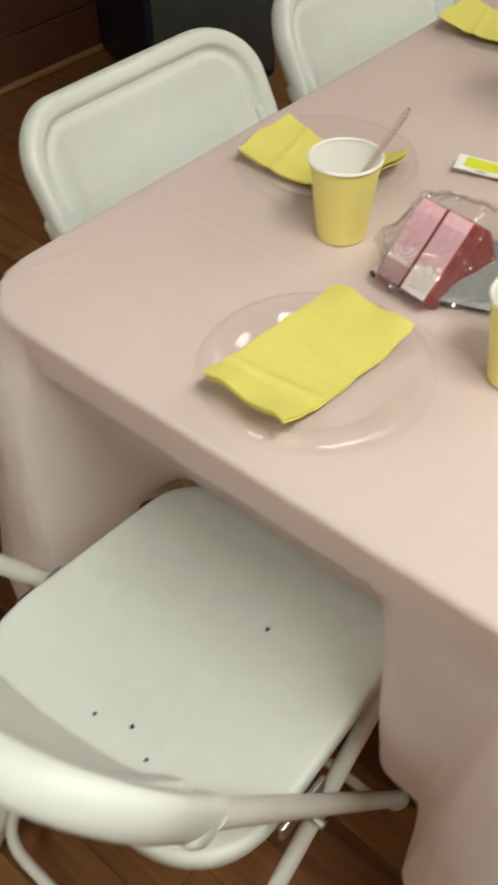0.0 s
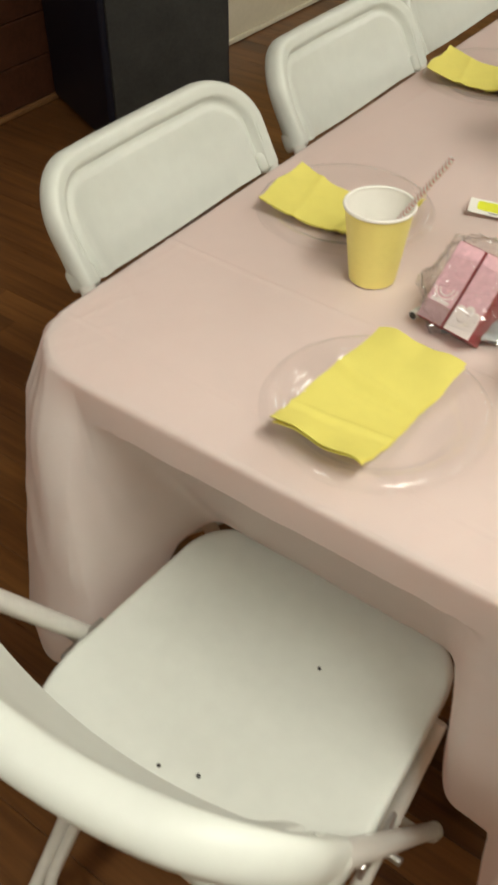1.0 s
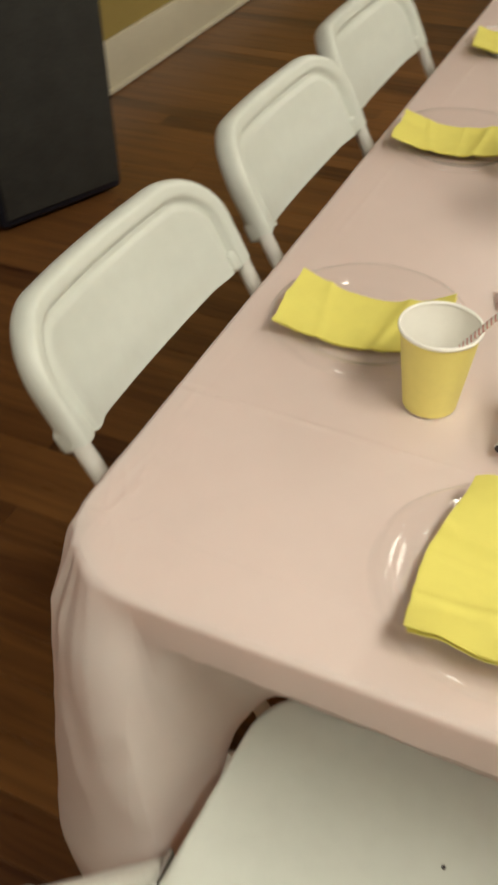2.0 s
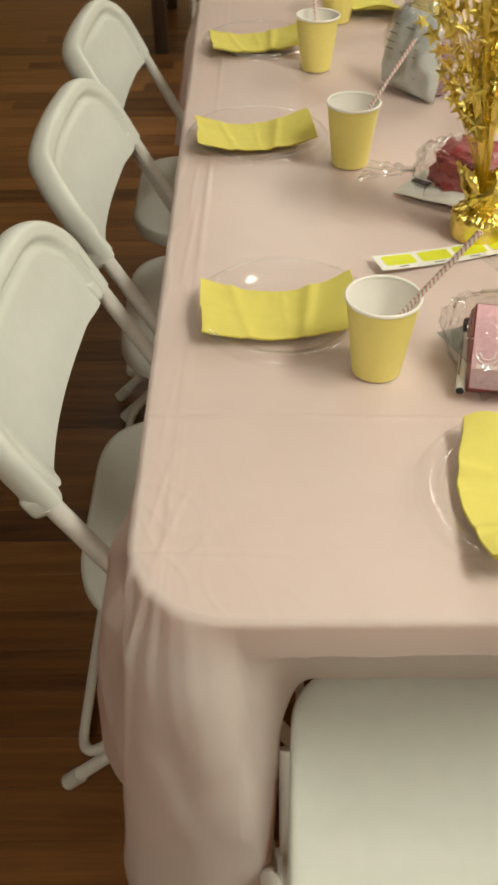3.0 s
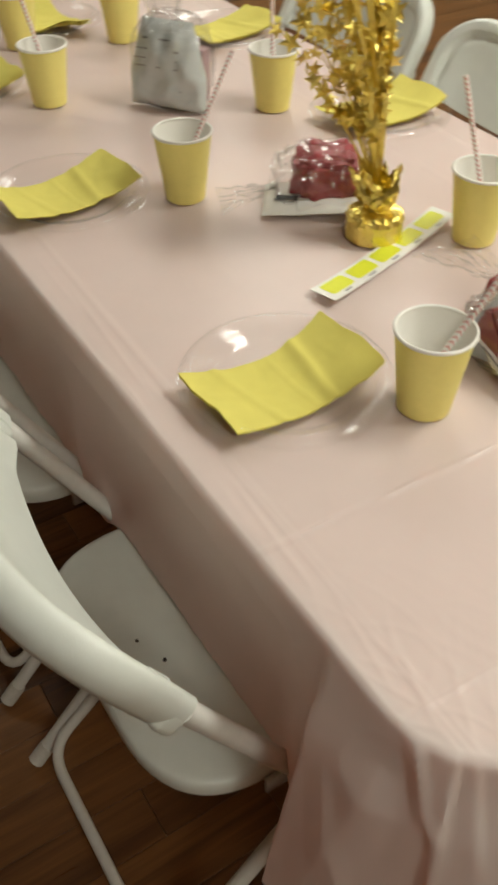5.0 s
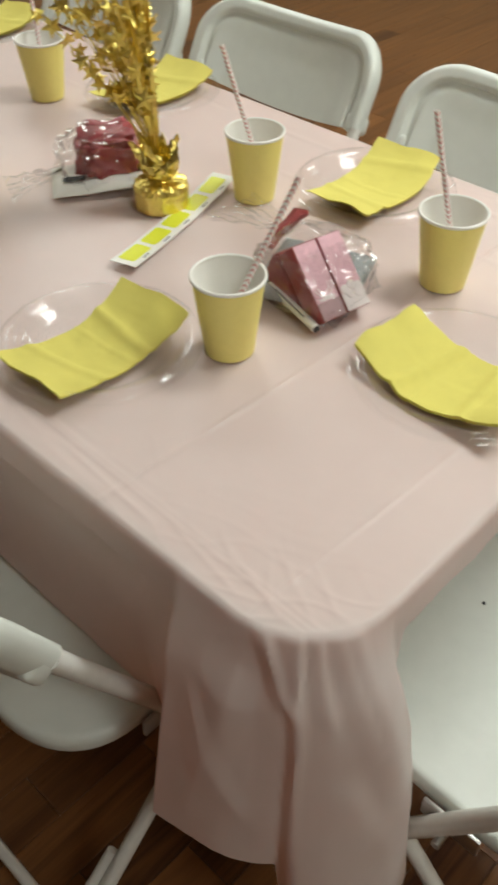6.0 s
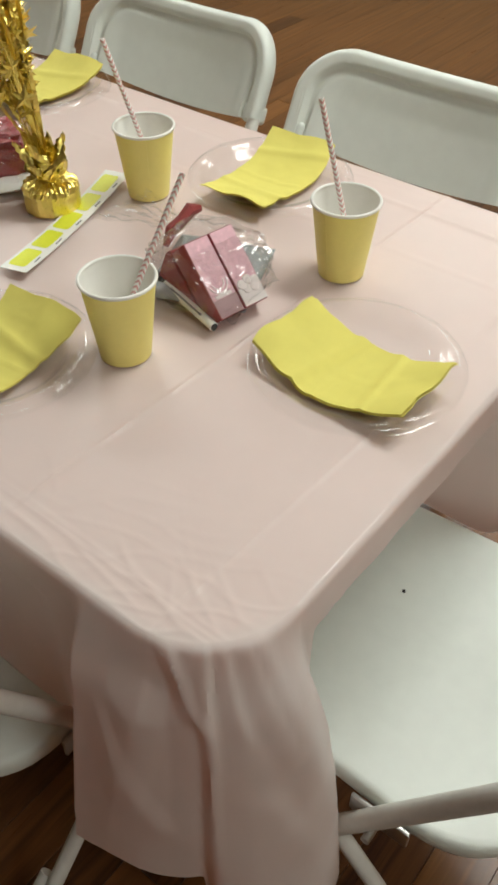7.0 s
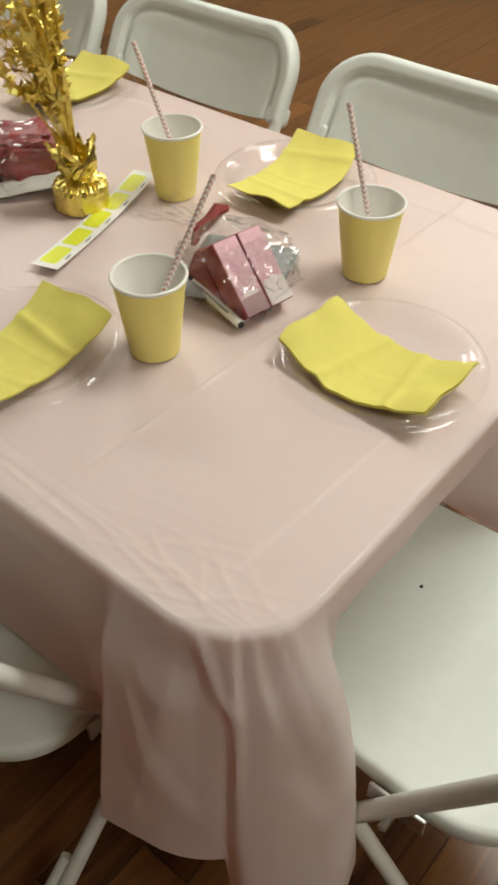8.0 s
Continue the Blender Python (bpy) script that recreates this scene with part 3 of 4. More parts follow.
def make_chair(m):
    chair = thing("folding_chair", "white plastic folding chair with white tube legs", "chair", "chairs round the table", m)
    part("seat", seat_mesh(), CHAIR_PLASTIC, chair, "dished white plastic seat")
    back = part("backrest", backrest_mesh(), CHAIR_PLASTIC, chair, "curved white plastic backrest")
    for s in (-1, 1):
        x = s * 0.2125
        foot = on_tube(-0.712 / math.cos(LEAN) + 0.004)
        top = on_tube(-0.058)
        leg = part("front_leg", sweep(rounded_path([(x, foot.y, foot.z + 0.008), (x, top.y, top.z)], 0.01), 0.0115, 14), TUBE_PAINT, chair)
        cap = sweep([foot + Vector((x, 0.003, 0.000)), foot + Vector((x, 0, 0)) + UPWAY * 0.035], 0.0138, 14)
        part("rubber_foot", cap, RUBBER, leg)
        xr = s * 0.190
        rear = part("rear_leg", sweep([(xr, 0.315, 0.405), (xr, -0.048, 0.012)], 0.0105, 14), TUBE_PAINT, chair)
        way = Vector((0, 0.363, 0.393)).normalized()
        part("rubber_foot", sweep([Vector((xr, -0.052, 0.006)), Vector((xr, -0.052, 0.006)) + way * 0.035], 0.0130, 14), RUBBER, rear)
        hinge = on_tube(-0.325)
        part("bracket", box(0.006, 0.07, 0.028, pose(s * 0.2025, hinge.y + 0.0, SEAT_Z - 0.028), 0.002), STEEL, chair, "steel pivot bracket")
        part("pivot_bolt", sweep([(s * 0.198, hinge.y, SEAT_Z - 0.03), (s * 0.230, hinge.y, SEAT_Z - 0.03)], 0.005, 10), STEEL, chair)
        # rivet plate on the end of the backrest
        # the thick end that holds the tube
        lug = on_shell(-0.051) + SHELL_FRONT * -0.0080
        part("lug", box(0.0355, 0.0345, 0.034, Matrix.Translation((s * 0.2045, lug.y, lug.z)) @ Matrix.Rotation(SHELL_LEAN, 4, "X"), 0.009, 4), CHAIR_PLASTIC, back)
        # an oblong collar round the rivet
        p = on_shell(0.0) + SHELL_FRONT * 0.0128
        oblong = [Vector((s * 0.2065 + 0.0048 * math.cos(a), p.y, p.z)) + SHELL_UP * (0.0048 * math.sin(a) + (0.006 if math.sin(a) >= 0 else -0.017)) for a in [math.pi * (k + 0.5) / 8 for k in range(17)]]
        plate = part("rivet_plate", sweep(oblong, 0.0011, 6), CHAIR_PLASTIC, back)
        q = p - SHELL_FRONT * 0.0006
        part("rivet", sweep([Vector((s * 0.2065, q.y, q.z)), Vector((s * 0.2065, q.y, q.z)) + SHELL_FRONT * 0.0012], 0.0026, 10), STEEL, plate)
    wr = Vector((0, 0.363, 0.393)).normalized()
    a = Vector((0, -0.052, 0.006)) + wr * 0.17
    b = Vector((0, -0.030, 0.045))
    part("rear_brace", sweep(rounded_path([(-0.172, a.y, a.z), (-0.172, b.y, b.z), (0.172, b.y, b.z), (0.172, a.y, a.z)], 0.05), 0.0085, 12), TUBE_PAINT, chair)
    f = on_tube(-0.66)
    part("front_brace", sweep([(-0.21, f.y, f.z), (0.21, f.y, f.z)], 0.007, 10), TUBE_PAINT, chair)
    for x, y in ((0.051, 0.281), (0.0185, 0.098), (-0.022, 0.082), (0.056, 0.082)):
        rho = 0.3 if y > 0.2 else 0.6
        z = SEAT_Z + 0.0012 - 0.010 * (1 - rho ** 2) + 0.006 * smooth_step(0.10, 0.0, y)
        part("screw", lathe([(0, 0.0012), (0.0020, 0.001), (0.0026, -0.002), (0, -0.002)], 12), DARK, chair, "tiny dark screw head").location = (x, y, z)
    slot = on_shell(-0.046 + 0.146 - 0.018) + SHELL_FRONT * (-0.044 + 0.0165)
    part("slot", box(0.030, 0.004, 0.010, Matrix.Translation((0.0, slot.y, slot.z)) @ Matrix.Rotation(SHELL_LEAN, 4, "X"), 0.0015), CHAIR_PLASTIC, back, "small raised moulding mark")
    return chair


# local +Y looks at the table; the origin lies under the rivets
chair = make_chair(pose(-0.136, WEST[0], 0, 0, 0, -90))
copy_thing(chair, pose(-0.136, WEST[1], 0, 0, 0, -90))
copy_thing(chair, pose(-0.156, WEST[2], 0, 0, 0, -90))
copy_thing(chair, pose(0.962, EAST[0], 0, 0, 0, 90))
copy_thing(chair, pose(0.972, EAST[1], 0, 0, 0, 90))
copy_thing(chair, pose(0.967, EAST[2], 0, 0, 0, 90))
copy_thing(chair, pose(END_X, -0.236, 0, 0, 0, 0))
copy_thing(chair, pose(FAR_X, TL + 0.23, 0, 0, 0, 180))


# ---- plates, napkins, cups, straws ----
ON = TOP + 0.0022


def make_plate(m):
    # base, wall with a step, arched rim with a turned-down edge
    upper = [(0, 0.0014), (0.03, 0.0014), (0.060, 0.0014), (0.070, 0.0017), (0.0755, 0.0036), (0.080, 0.0076), (0.0845, 0.0116), (0.0875, 0.0134), (0.0890, 0.0137), (0.0905, 0.0146), (0.093, 0.0166)]
    upper += [(0.1015 + 0.0110 * math.sin(k), 0.0092 + 0.0100 * math.cos(k)) for k in (-0.6, -0.4, -0.2, 0.0, 0.25, 0.5, 0.75, 1.0, 1.2, 1.35)]
    upper += [(0.1130, 0.0112), (0.1138, 0.0110)]
    lower = [(r - 0.0002, max(0.0, z - 0.0010)) for r, z in upper[::-1] if r > 0]
    prof = upper + [(0.1136, 0.0102)] + lower + [(0, 0.0)]
    first, last = 12, 19

    def flutes(j, a):
        # eight groups of short ribs across the rim
        way = (a + 0.2) % (math.pi / 4) - math.pi / 8
        on = 1.0 if first <= j <= last and abs(way) < 0.135 else 0.0
        return 0.0, on * 0.0013 * abs(math.sin(way * math.pi / 0.038))

    plate = part("plate", lathe(prof, 640, flutes), PLATE)
    plate.data.materials.append(PLATE_WELL)
    for face in plate.data.polygons:
        face.material_index = 1 if face.center.xy.length < 0.073 else 0
    plate.matrix_basis = m
    return tagged(plate, "round clear plastic plate with groups of ribs on its rim", "plate", "place settings")


def make_napkin(m, seed, low, high):
    """A folded paper napkin that sags into its plate; low and high: how far its two ends rise on the rim."""
    rnd = random.Random(seed)
    length, width = 0.188, 0.103
    k1, k2, bend, wave, turn = rnd.uniform(0.12, 0.25), rnd.uniform(-0.32, -0.18), rnd.uniform(-0.05, 0.05), rnd.uniform(0.7, 1.2), rnd.uniform(-0.05, 0.05)
    ob = thing("napkin", "folded yellow paper napkin sagging into a clear plate", "napkin", "place settings", m)
    for layer in range(3):
        grow, slip = 1.0 - 0.010 * layer, 0.0012 * layer * rnd.choice((-1, 1))

        def place(u, v):
            a, b = (u - 0.5) * grow, (v - 0.5) * grow
            out = abs(2 * a)
            rise = high if a > 0 else low
            x = length * a * (1 - 0.025 * out) + slip + turn * width * b * 0.6
            x += 0.0035 * out ** 3 * noise.noise((b * 5, 3.0 * a, seed))
            y = width * b * (1 + 0.04 * math.sin(5 * a + seed)) + 0.005 * math.sin(a * 5 + seed) + slip
            y += 0.0015 * noise.noise((a * 9, b * 2, seed + 5))
            z = rise * out ** 1.75 * (1 - 0.20 * (2 * b) ** 2 * (1 if a > 0 else 0.4)) + 0.004 * (2 * b) ** 2 * (1 - out)
            # soft kinks across, flutes that run in from the ends, fine crumple
            z += wave * (0.0030 * math.exp(-((a - k1 - 0.08 * b) / 0.035) ** 2) + 0.0024 * math.exp(-((a - k2 + 0.10 * b) / 0.03) ** 2))
            z += 0.0014 * math.exp(-(abs(a - bend) / 0.008)) + 0.0010 * math.exp(-(abs(b - 0.03) / 0.02)) * (1 - out)
            z += 0.0024 * wave * smooth_step(0.45, 1.0, out) * math.sin(2 * math.pi * (1.35 * b + 0.13 * seed))
            z += 0.0015 * noise.noise((x * 38, y * 38, seed)) + 0.0007 * abs(noise.noise((x * 90, y * 60, seed)))
            return (x, y, z - 0.0011 * layer - 0.0030 * layer * max(0.0, (0.30 + b)) * 0.6)

        part("layer", solid(sheet(52, 26, place), 0.0006), NAPKIN, ob)
    return ob


def make_cup(m):
    cup = thing("paper_cup", "yellow paper cup with a white inside and rolled rim", "cup", "place settings", m)
    part("body", lathe([(0, 0.005), (0.0255, 0.005), (0.0262, 0.0), (0.0272, 0.0), (0.0385, 0.0905), (0.0381, 0.0905), (0.0268, 0.004), (0, 0.0045)], 64), CUP_YELLOW, cup)
    part("liner", lathe([(0, 0.0062), (0.0262, 0.0062), (0.0376, 0.0915), (0.0380, 0.0915), (0.0266, 0.0056), (0, 0.0056)], 64), CUP_WHITE, cup, "white inside coating")
    ring = [(0.0389 + 0.0019 * math.cos(2 * math.pi * k / 12), 0.0925 + 0.0021 * math.sin(2 * math.pi * k / 12)) for k in range(12)]
    part("rim", lathe(ring, 64, None, True), CUP_WHITE, cup, "rolled white rim")
    part("seam", sweep([(0.02735, 0.0016, 0.002), (0.0386, 0.0016, 0.090)], 0.0003, 6), CUP_YELLOW, cup)
    return cup


def make_straw(base, tip):
    """A paper straw that stands in a cup, from base towards tip."""
    base, tip = Vector(base), Vector(tip)
    way = (tip - base).normalized()
    bm = lathe([(0.0030, 0.0), (0.0030, 0.197), (0.0025, 0.197), (0.0025, 0.0)], 20, None, True)
    ob = part("straw", bm, STRAW)
    ob.matrix_basis = Matrix.Translation(base) @ way.to_track_quat("Z", "Y").to_matrix().to_4x4()
    return tagged(ob, "white paper straw with pink chevrons in a cup", "straw", "place settings")


# plate x, y; napkin turn, seed, rise of its two ends, its shift
SETTINGS = [(0.146, 0.447, 2, 11, 0.021, 0.033, -0.006, -0.004), (0.120, 0.945, 3, 12, 0.025, 0.032, -0.004, 0.0), (0.128, 1.392, 6, 13, 0.022, 0.030, -0.004, 0.0), (0.370, 0.136, 86, 14, 0.033, 0.031, -0.012, 0.002),
            (0.640, 0.455, 187, 15, 0.034, 0.022, 0.0, 0.0), (0.655, 0.935, 185, 16, 0.034, 0.024, 0.0, 0.0), (0.648, 1.395, 190, 17, 0.030, 0.026, 0.0, 0.0), (0.375, 1.640, -88, 18, 0.028, 0.028, 0.0, 0.0)]
plate = make_plate(pose(*SETTINGS[0][:2], ON))
for x, y, *_ in SETTINGS[1:]:
    copy_thing(plate, pose(x, y, ON, 0, 0, 137 * x + 61 * y))
for x, y, turn, seed, low, high, dx, dy in SETTINGS:
    make_napkin(pose(x + dx, y + dy, ON + 0.0054, 0, 0, turn), seed, 0.84 * low, 0.84 * high)

CUPS = [(0.245, 0.346), (0.261, 0.866), (0.233, 1.275), (0.517, 0.255), (0.518, 0.568), (0.533, 1.060), (0.470, 1.485), (0.293, 1.555)]
cup = make_cup(pose(*CUPS[0], ON, 0, 0, 40))
for k, (x, y) in enumerate(CUPS[1:]):
    copy_thing(cup, pose(x, y, ON, 0, 0, 75 + 50 * k))
BASE = ON + 0.009
for (x, y), (dx, dy) in zip(CUPS, ((0.54, -0.13), (0.52, 0.0), (-0.10, 0.32), (0.02, 0.30), (-0.10, 0.30), (0.16, 0.30), (0.20, 0.25), (0.15, 0.26))):
    k = 0.019 / math.hypot(dx, dy)
    b = Vector((x - dx * k, y - dy * k, BASE))
    make_straw(b, b + Vector((dx, dy, 0.9)))


# ---- the strip of stickers ----
strip = thing("sticker_strip", "white card strip with five lime-yellow stickers on the cloth", "stickers", "", pose(0.395, 0.592, ON, 0, 0, 17.2))
part("backing", solid(sheet(30, 4, lambda u, v: (0.266 * (u - 0.5), 0.0365 * (v - 0.5), 0.002 + 0.006 * (2 * u - 1) ** 2)), 0.0006), CARD_WHITE, strip)
for k in range(5):
    xc = 0.0505 * (k - 2)

    def on_strip(u, v, xc=xc):
        a = math.pi * 2 * u
        c, q = math.cos(a), math.sin(a)
        x = xc + 0.0215 * v * math.copysign(abs(c) ** 0.22, c)
        y = 0.0025 + 0.0118 * v * math.copysign(abs(q) ** 0.30, q)
        return (x, y, 0.0022 + 0.0008 + 0.006 * (2 * x / 0.272) ** 2)

    lab = part("sticker", sheet(40, 3, on_strip), STICKER, strip)
    line = box(0.014, 0.0020, 0.0003, pose(xc, -0.0135, 0.0030 + 0.006 * (2 * xc / 0.272) ** 2))
    part("print_bar", line, INK, strip)


# ---- gift bags ----
def crinkled(sx, sy, sz, seed, crinkle=0.10, sub=4):
    """A loose clear bag: a lumpy hull with sharp crinkles and a flat underside."""
    bm = bmesh.new()
    bmesh.ops.create_icosphere(bm, subdivisions=sub, radius=1.0)
    for v in bm.verts:
        n = v.co.normalized()
        k = 1 + crinkle * (abs(noise.noise(n * 2.3 + Vector((seed, 0, 0)))) * 2 - 0.6) + crinkle * 1.1 * abs(noise.noise(n * 5 + Vector((0, seed, 0)))) + crinkle * 0.7 * abs(noise.noise(n * 12 + Vector((seed, seed, 0))))
        c = Vector([math.copysign(abs(q) ** 0.62, q) for q in n]) * k
        v.co = (c.x * sx, c.y * sy, max(0.0005, (c.z * 0.5 + 0.5) * sz))
    return bm


def film_tail(a, b, width, seed, rise=0.012):
    """The gathered loose end of a bag, spread out on the cloth."""
    a, b = Vector(a), Vector(b)
    way = b - a
    side = Vector((-way.y, way.x, 0)).normalized()

    def place(u, v):
        w = width * (0.18 + 0.82 * u ** 0.8)
        p = a + way * u + side * (v - 0.5) * w
        z = 0.002 + rise * (1 - u) + 0.010 * abs(noise.noise((u * 4 + seed, v * 7, seed))) + 0.004 * abs(math.sin(v * 19 + 3 * u))
        return (p.x, p.y, a.z + z)

    return sheet(26, 26, place)


def pillow(sx, sy, sz, bulge, seed, taper=0.0):
    """A flat pouch with a sealed edge and a crumpled belly; lies in its own xy plane."""
    bm = bmesh.new()
    for sgn in (-1, 1):
        def place(u, v, sgn=sgn):
            a, b = 2 * u - 1, 2 * v - 1
            h = (1 - a ** 4) * (1 - b ** 4)
            return (sx * a / 2 * (1 - taper * max(0.0, b + 0.2)), sy * b / 2, sgn * (0.0006 + sz * 0.5 * h ** 0.7 * (1 + bulge * noise.noise((a * 2.2 + seed, b * 2.2, sgn)))))
        merge(bm, sheet(28, 28, place))
    bmesh.ops.remove_doubles(bm, verts=bm.verts, dist=0.0015)
    return bm


# the bag with two pink boxes and a marker
bag = thing("gift_bag", "clear cellophane gift bag with pink boxes and a marker", "gift bag", "gift bags", pose(0, 0, ON))
for k, (mat, lab) in enumerate(((PINK_CARD, "pink printed slim box with a round emblem"), (PINK_CARD, "pink printed slim box with white flowers"))):
    m = pose(0.356 + 0.0343 * k, 0.324 - 0.006 * k, 0.0400, 46.5, 0, -10)
    b_ = part("slim_box", box(0.0335, 0.090, 0.030, m, 0.0015), RED_CARD, bag, lab)
    part("front_print", box(0.0310, 0.088, 0.0008, m @ pose(0, 0, 0.0152)), mat, b_)
    part("print_band", box(0.0310, 0.020, 0.0008, m @ pose(0, -0.034, 0.0157)), MAUVE_PRINT if k == 0 else PALE_PRINT, b_)
    if k == 0:
        for r_ in (0.008, 0.0125):
            ring = sweep([(r_ * math.cos(a * 0.35 + 3.3), r_ * math.sin(a * 0.35 + 3.3) - 0.006, 0.0158) for a in range(10)], 0.0009, 6)
            ring.transform(m)
            part("print_ring", ring, PALE_PRINT, b_)
        part("print_bar", box(0.022, 0.004, 0.0006, m @ pose(0, -0.021, 0.0160)), PALE_PRINT, b_)
    else:
        for fx, fy in ((-0.009, -0.020), (0.001, -0.017), (0.010, -0.021), (-0.004, -0.026), (0.006, -0.027)):
            petal = lathe([(0, 0.0172), (0.005, 0.0168), (0.0058, 0.0160), (0, 0.0158)], 12)
            petal.transform(m @ pose(fx, fy, 0, 0, 0, fx * 3000))
            part("print_flower", petal, PALE_PRINT, b_)
wedge = bmesh.new()
ends = [[wedge.verts.new((q * 0.033, wy, wz)) for wy, wz in ((-0.018, 0.001), (0.041, 0.0625), (0.052, 0.058), (0.078, 0.001))] for q in (-1, 1)]
for q in range(4):
    wedge.faces.new((ends[0][q], ends[0][(q + 1) % 4], ends[1][(q + 1) % 4], ends[1][q]))
for e_ in ends:
    wedge.faces.new(e_)
bmesh.ops.recalc_face_normals(wedge, faces=wedge.faces)
bmesh.ops.bevel(wedge, geom=wedge.edges[:], offset=0.003, segments=2, affect="EDGES")
wedge.transform(pose(0.3725, 0.324, 0, 0, 0, -10))
part("carton", wedge, RED_CARD, bag, "dark red wedge-shaped printed carton")
flat = pillow(0.150, 0.120, 0.012, 0.4, 3)
flat.transform(pose(0.410, 0.366, 0.010, 2, 3, 24))
part("pouch", flat, SILVER, bag, "silver foil pouch")
mk0, mk1 = Vector((0.356, 0.408, 0.018)), Vector((0.3265, 0.292, 0.010))
pen = part("marker", sweep([mk0, mk1], 0.0052, 16), CARD_WHITE, bag, "white marker pen with black ends")
part("cap", sweep([mk0, mk0.lerp(mk1, 0.22)], 0.0056, 16), DARK, pen)
part("end_plug", sweep([mk1, mk1 + (mk1 - mk0).normalized() * 0.0012], 0.0042, 12), DARK, pen)
part("print_bar", sweep([mk0.lerp(mk1, 0.34) + Vector((-0.0040, -0.001, 0.0050)), mk0.lerp(mk1, 0.82) + Vector((-0.0040, -0.001, 0.0050))], 0.0011, 6), INK, pen)
hull = crinkled(0.059, 0.063, 0.073, 2.0, 0.13, 5)
hull.transform(pose(0.382, 0.344, 0.001, 0, 0, 6))
part("film", hull, FILM, bag, "crinkled clear cellophane")
part("film_tail", film_tail((0.430, 0.435, 0.02), (0.440, 0.540, 0.0), 0.10, 5.0), FILM, bag, "loose clear bag end", False)
part("tie", sweep([(0.404, 0.432, 0.022), (0.420, 0.437, 0.033), (0.436, 0.433, 0.041), (0.450, 0.431, 0.050), (0.462, 0.425, 0.049)], [0.004, 0.008, 0.0075, 0.009, 0.004], 7), RED_TIE, bag, "red metallic tie", False)

# the bag behind the centrepiece
bag = thing("gift_bag", "clear cellophane gift bag with a red carton inside", "gift bag", "gift bags", pose(0, 0, ON))
lump = crinkled(0.045, 0.036, 0.064, 6.0, 0.16, 4)
lump.transform(pose(0.418, 0.752, 0.008, 0, 0, -30))
part("carton", lump, RED_CARD, bag, "rounded dark red package")
flat = pillow(0.130, 0.090, 0.016, 0.4, 8)
flat.transform(pose(0.392, 0.752, 0.0105, 0, -4, -36))
part("pouch", flat, CARD_WHITE, bag, "pale silver pouch")
part("print_bar", box(0.030, 0.010, 0.0006, pose(0.352, 0.752, 0.0215, 10, -4, -46)), DARK, bag, "dark print")
hull = crinkled(0.058, 0.045, 0.072, 9.0, 0.17, 5)
hull.transform(pose(0.405, 0.752, 0.001, 0, 0, -34))
part("film", hull, FILM, bag, "crinkled clear cellophane")
part("film_tail", film_tail((0.345, 0.770, 0.012), (0.275, 0.800, 0.0), 0.075, 2.0), FILM, bag, "loose clear bag end", False)

# the upright silver bag
bag = thing("gift_bag", "upright silver pouch in a clear bag with grey print", "gift bag", "gift bags", pose(0.392, 1.150, ON, 0, 0, -56))
m = pose(0, 0, 0.067, 84, 0, 0)
front = pillow(0.136, 0.134, 0.046, 0.5, 4, 0.30)
front.transform(m)
part("pouch", front, PALE_FOIL, bag, "silver printed foil pouch")
for k, (w, z) in enumerate(((0.05, 0.042), (0.075, 0.026), (0.08, 0.012), (0.078, 0.000))):
    part("print_bar", box(w, 0.0022, 0.0006, m @ pose(-0.008, z, 0.0228 - 0.0002 * k)), INK, bag)
for k in range(3):
    part("print_bar", box(0.006, 0.007, 0.0006, m @ pose(0.002 + 0.014 * k, -0.030, 0.0212)), INK, bag)
part("carton", box(0.075, 0.030, 0.085, pose(0.012, 0.036, 0.0445, -6), 0.004), MAUVE_PRINT, bag, "pink printed carton")
hull = crinkled(0.062, 0.042, 0.140, 12.0, 0.10)
hull.transform(pose(0.002, 0.012, 0.001))
part("film", hull, FILM, bag, "crinkled clear cellophane")
part("neck", lathe([(0.034, 0.124), (0.020, 0.142), (0.024, 0.158), (0.030, 0.180), (0.033, 0.198)], 40, lambda j, a: (0.004 * math.sin(5 * a + j) + 0.003 * math.sin(11 * a), 0.004 * math.sin(3 * a + 1) * (j == 4))), FILM, bag, "gathered clear bag neck")


# ---- the gold foil centrepiece ----
piece = thing("centerpiece", "gold foil centrepiece with a spray of shiny stars", "centerpiece", "", pose(0.413, 0.642, ON))
weight = lathe([(0, 0), (0.033, 0), (0.0362, 0.001), (0.0368, 0.008), (0.0368, 0.016), (0.0366, 0.023), (0.0372, 0.028), (0.0350, 0.033), (0.029, 0.0365), (0.022, 0.037), (0.015, 0.0385), (0.010, 0.043), (0.0085, 0.050), (0, 0.052)], 72,
               lambda j, a: ((0.0012 * (abs((a * 11 / math.pi + 0.3 * math.sin(3 * a)) % 2 - 1) - 0.5) if 1 < j < 7 else 0.0) + (0.0045 * (abs(noise.noise((7 * math.cos(a), 7 * math.sin(a), 0.9 * j))) - 0.2) if 5 < j < 12 else 0.0),
                             (0.0075 * (abs(noise.noise((9 * math.cos(a), 9 * math.sin(a), 0.8 * j))) - 0.2) if 5 < j < 12 else 0.0)))
part("weight", weight, GOLD, piece, "foil wrapped round weight", False)
rs = random.Random(5)
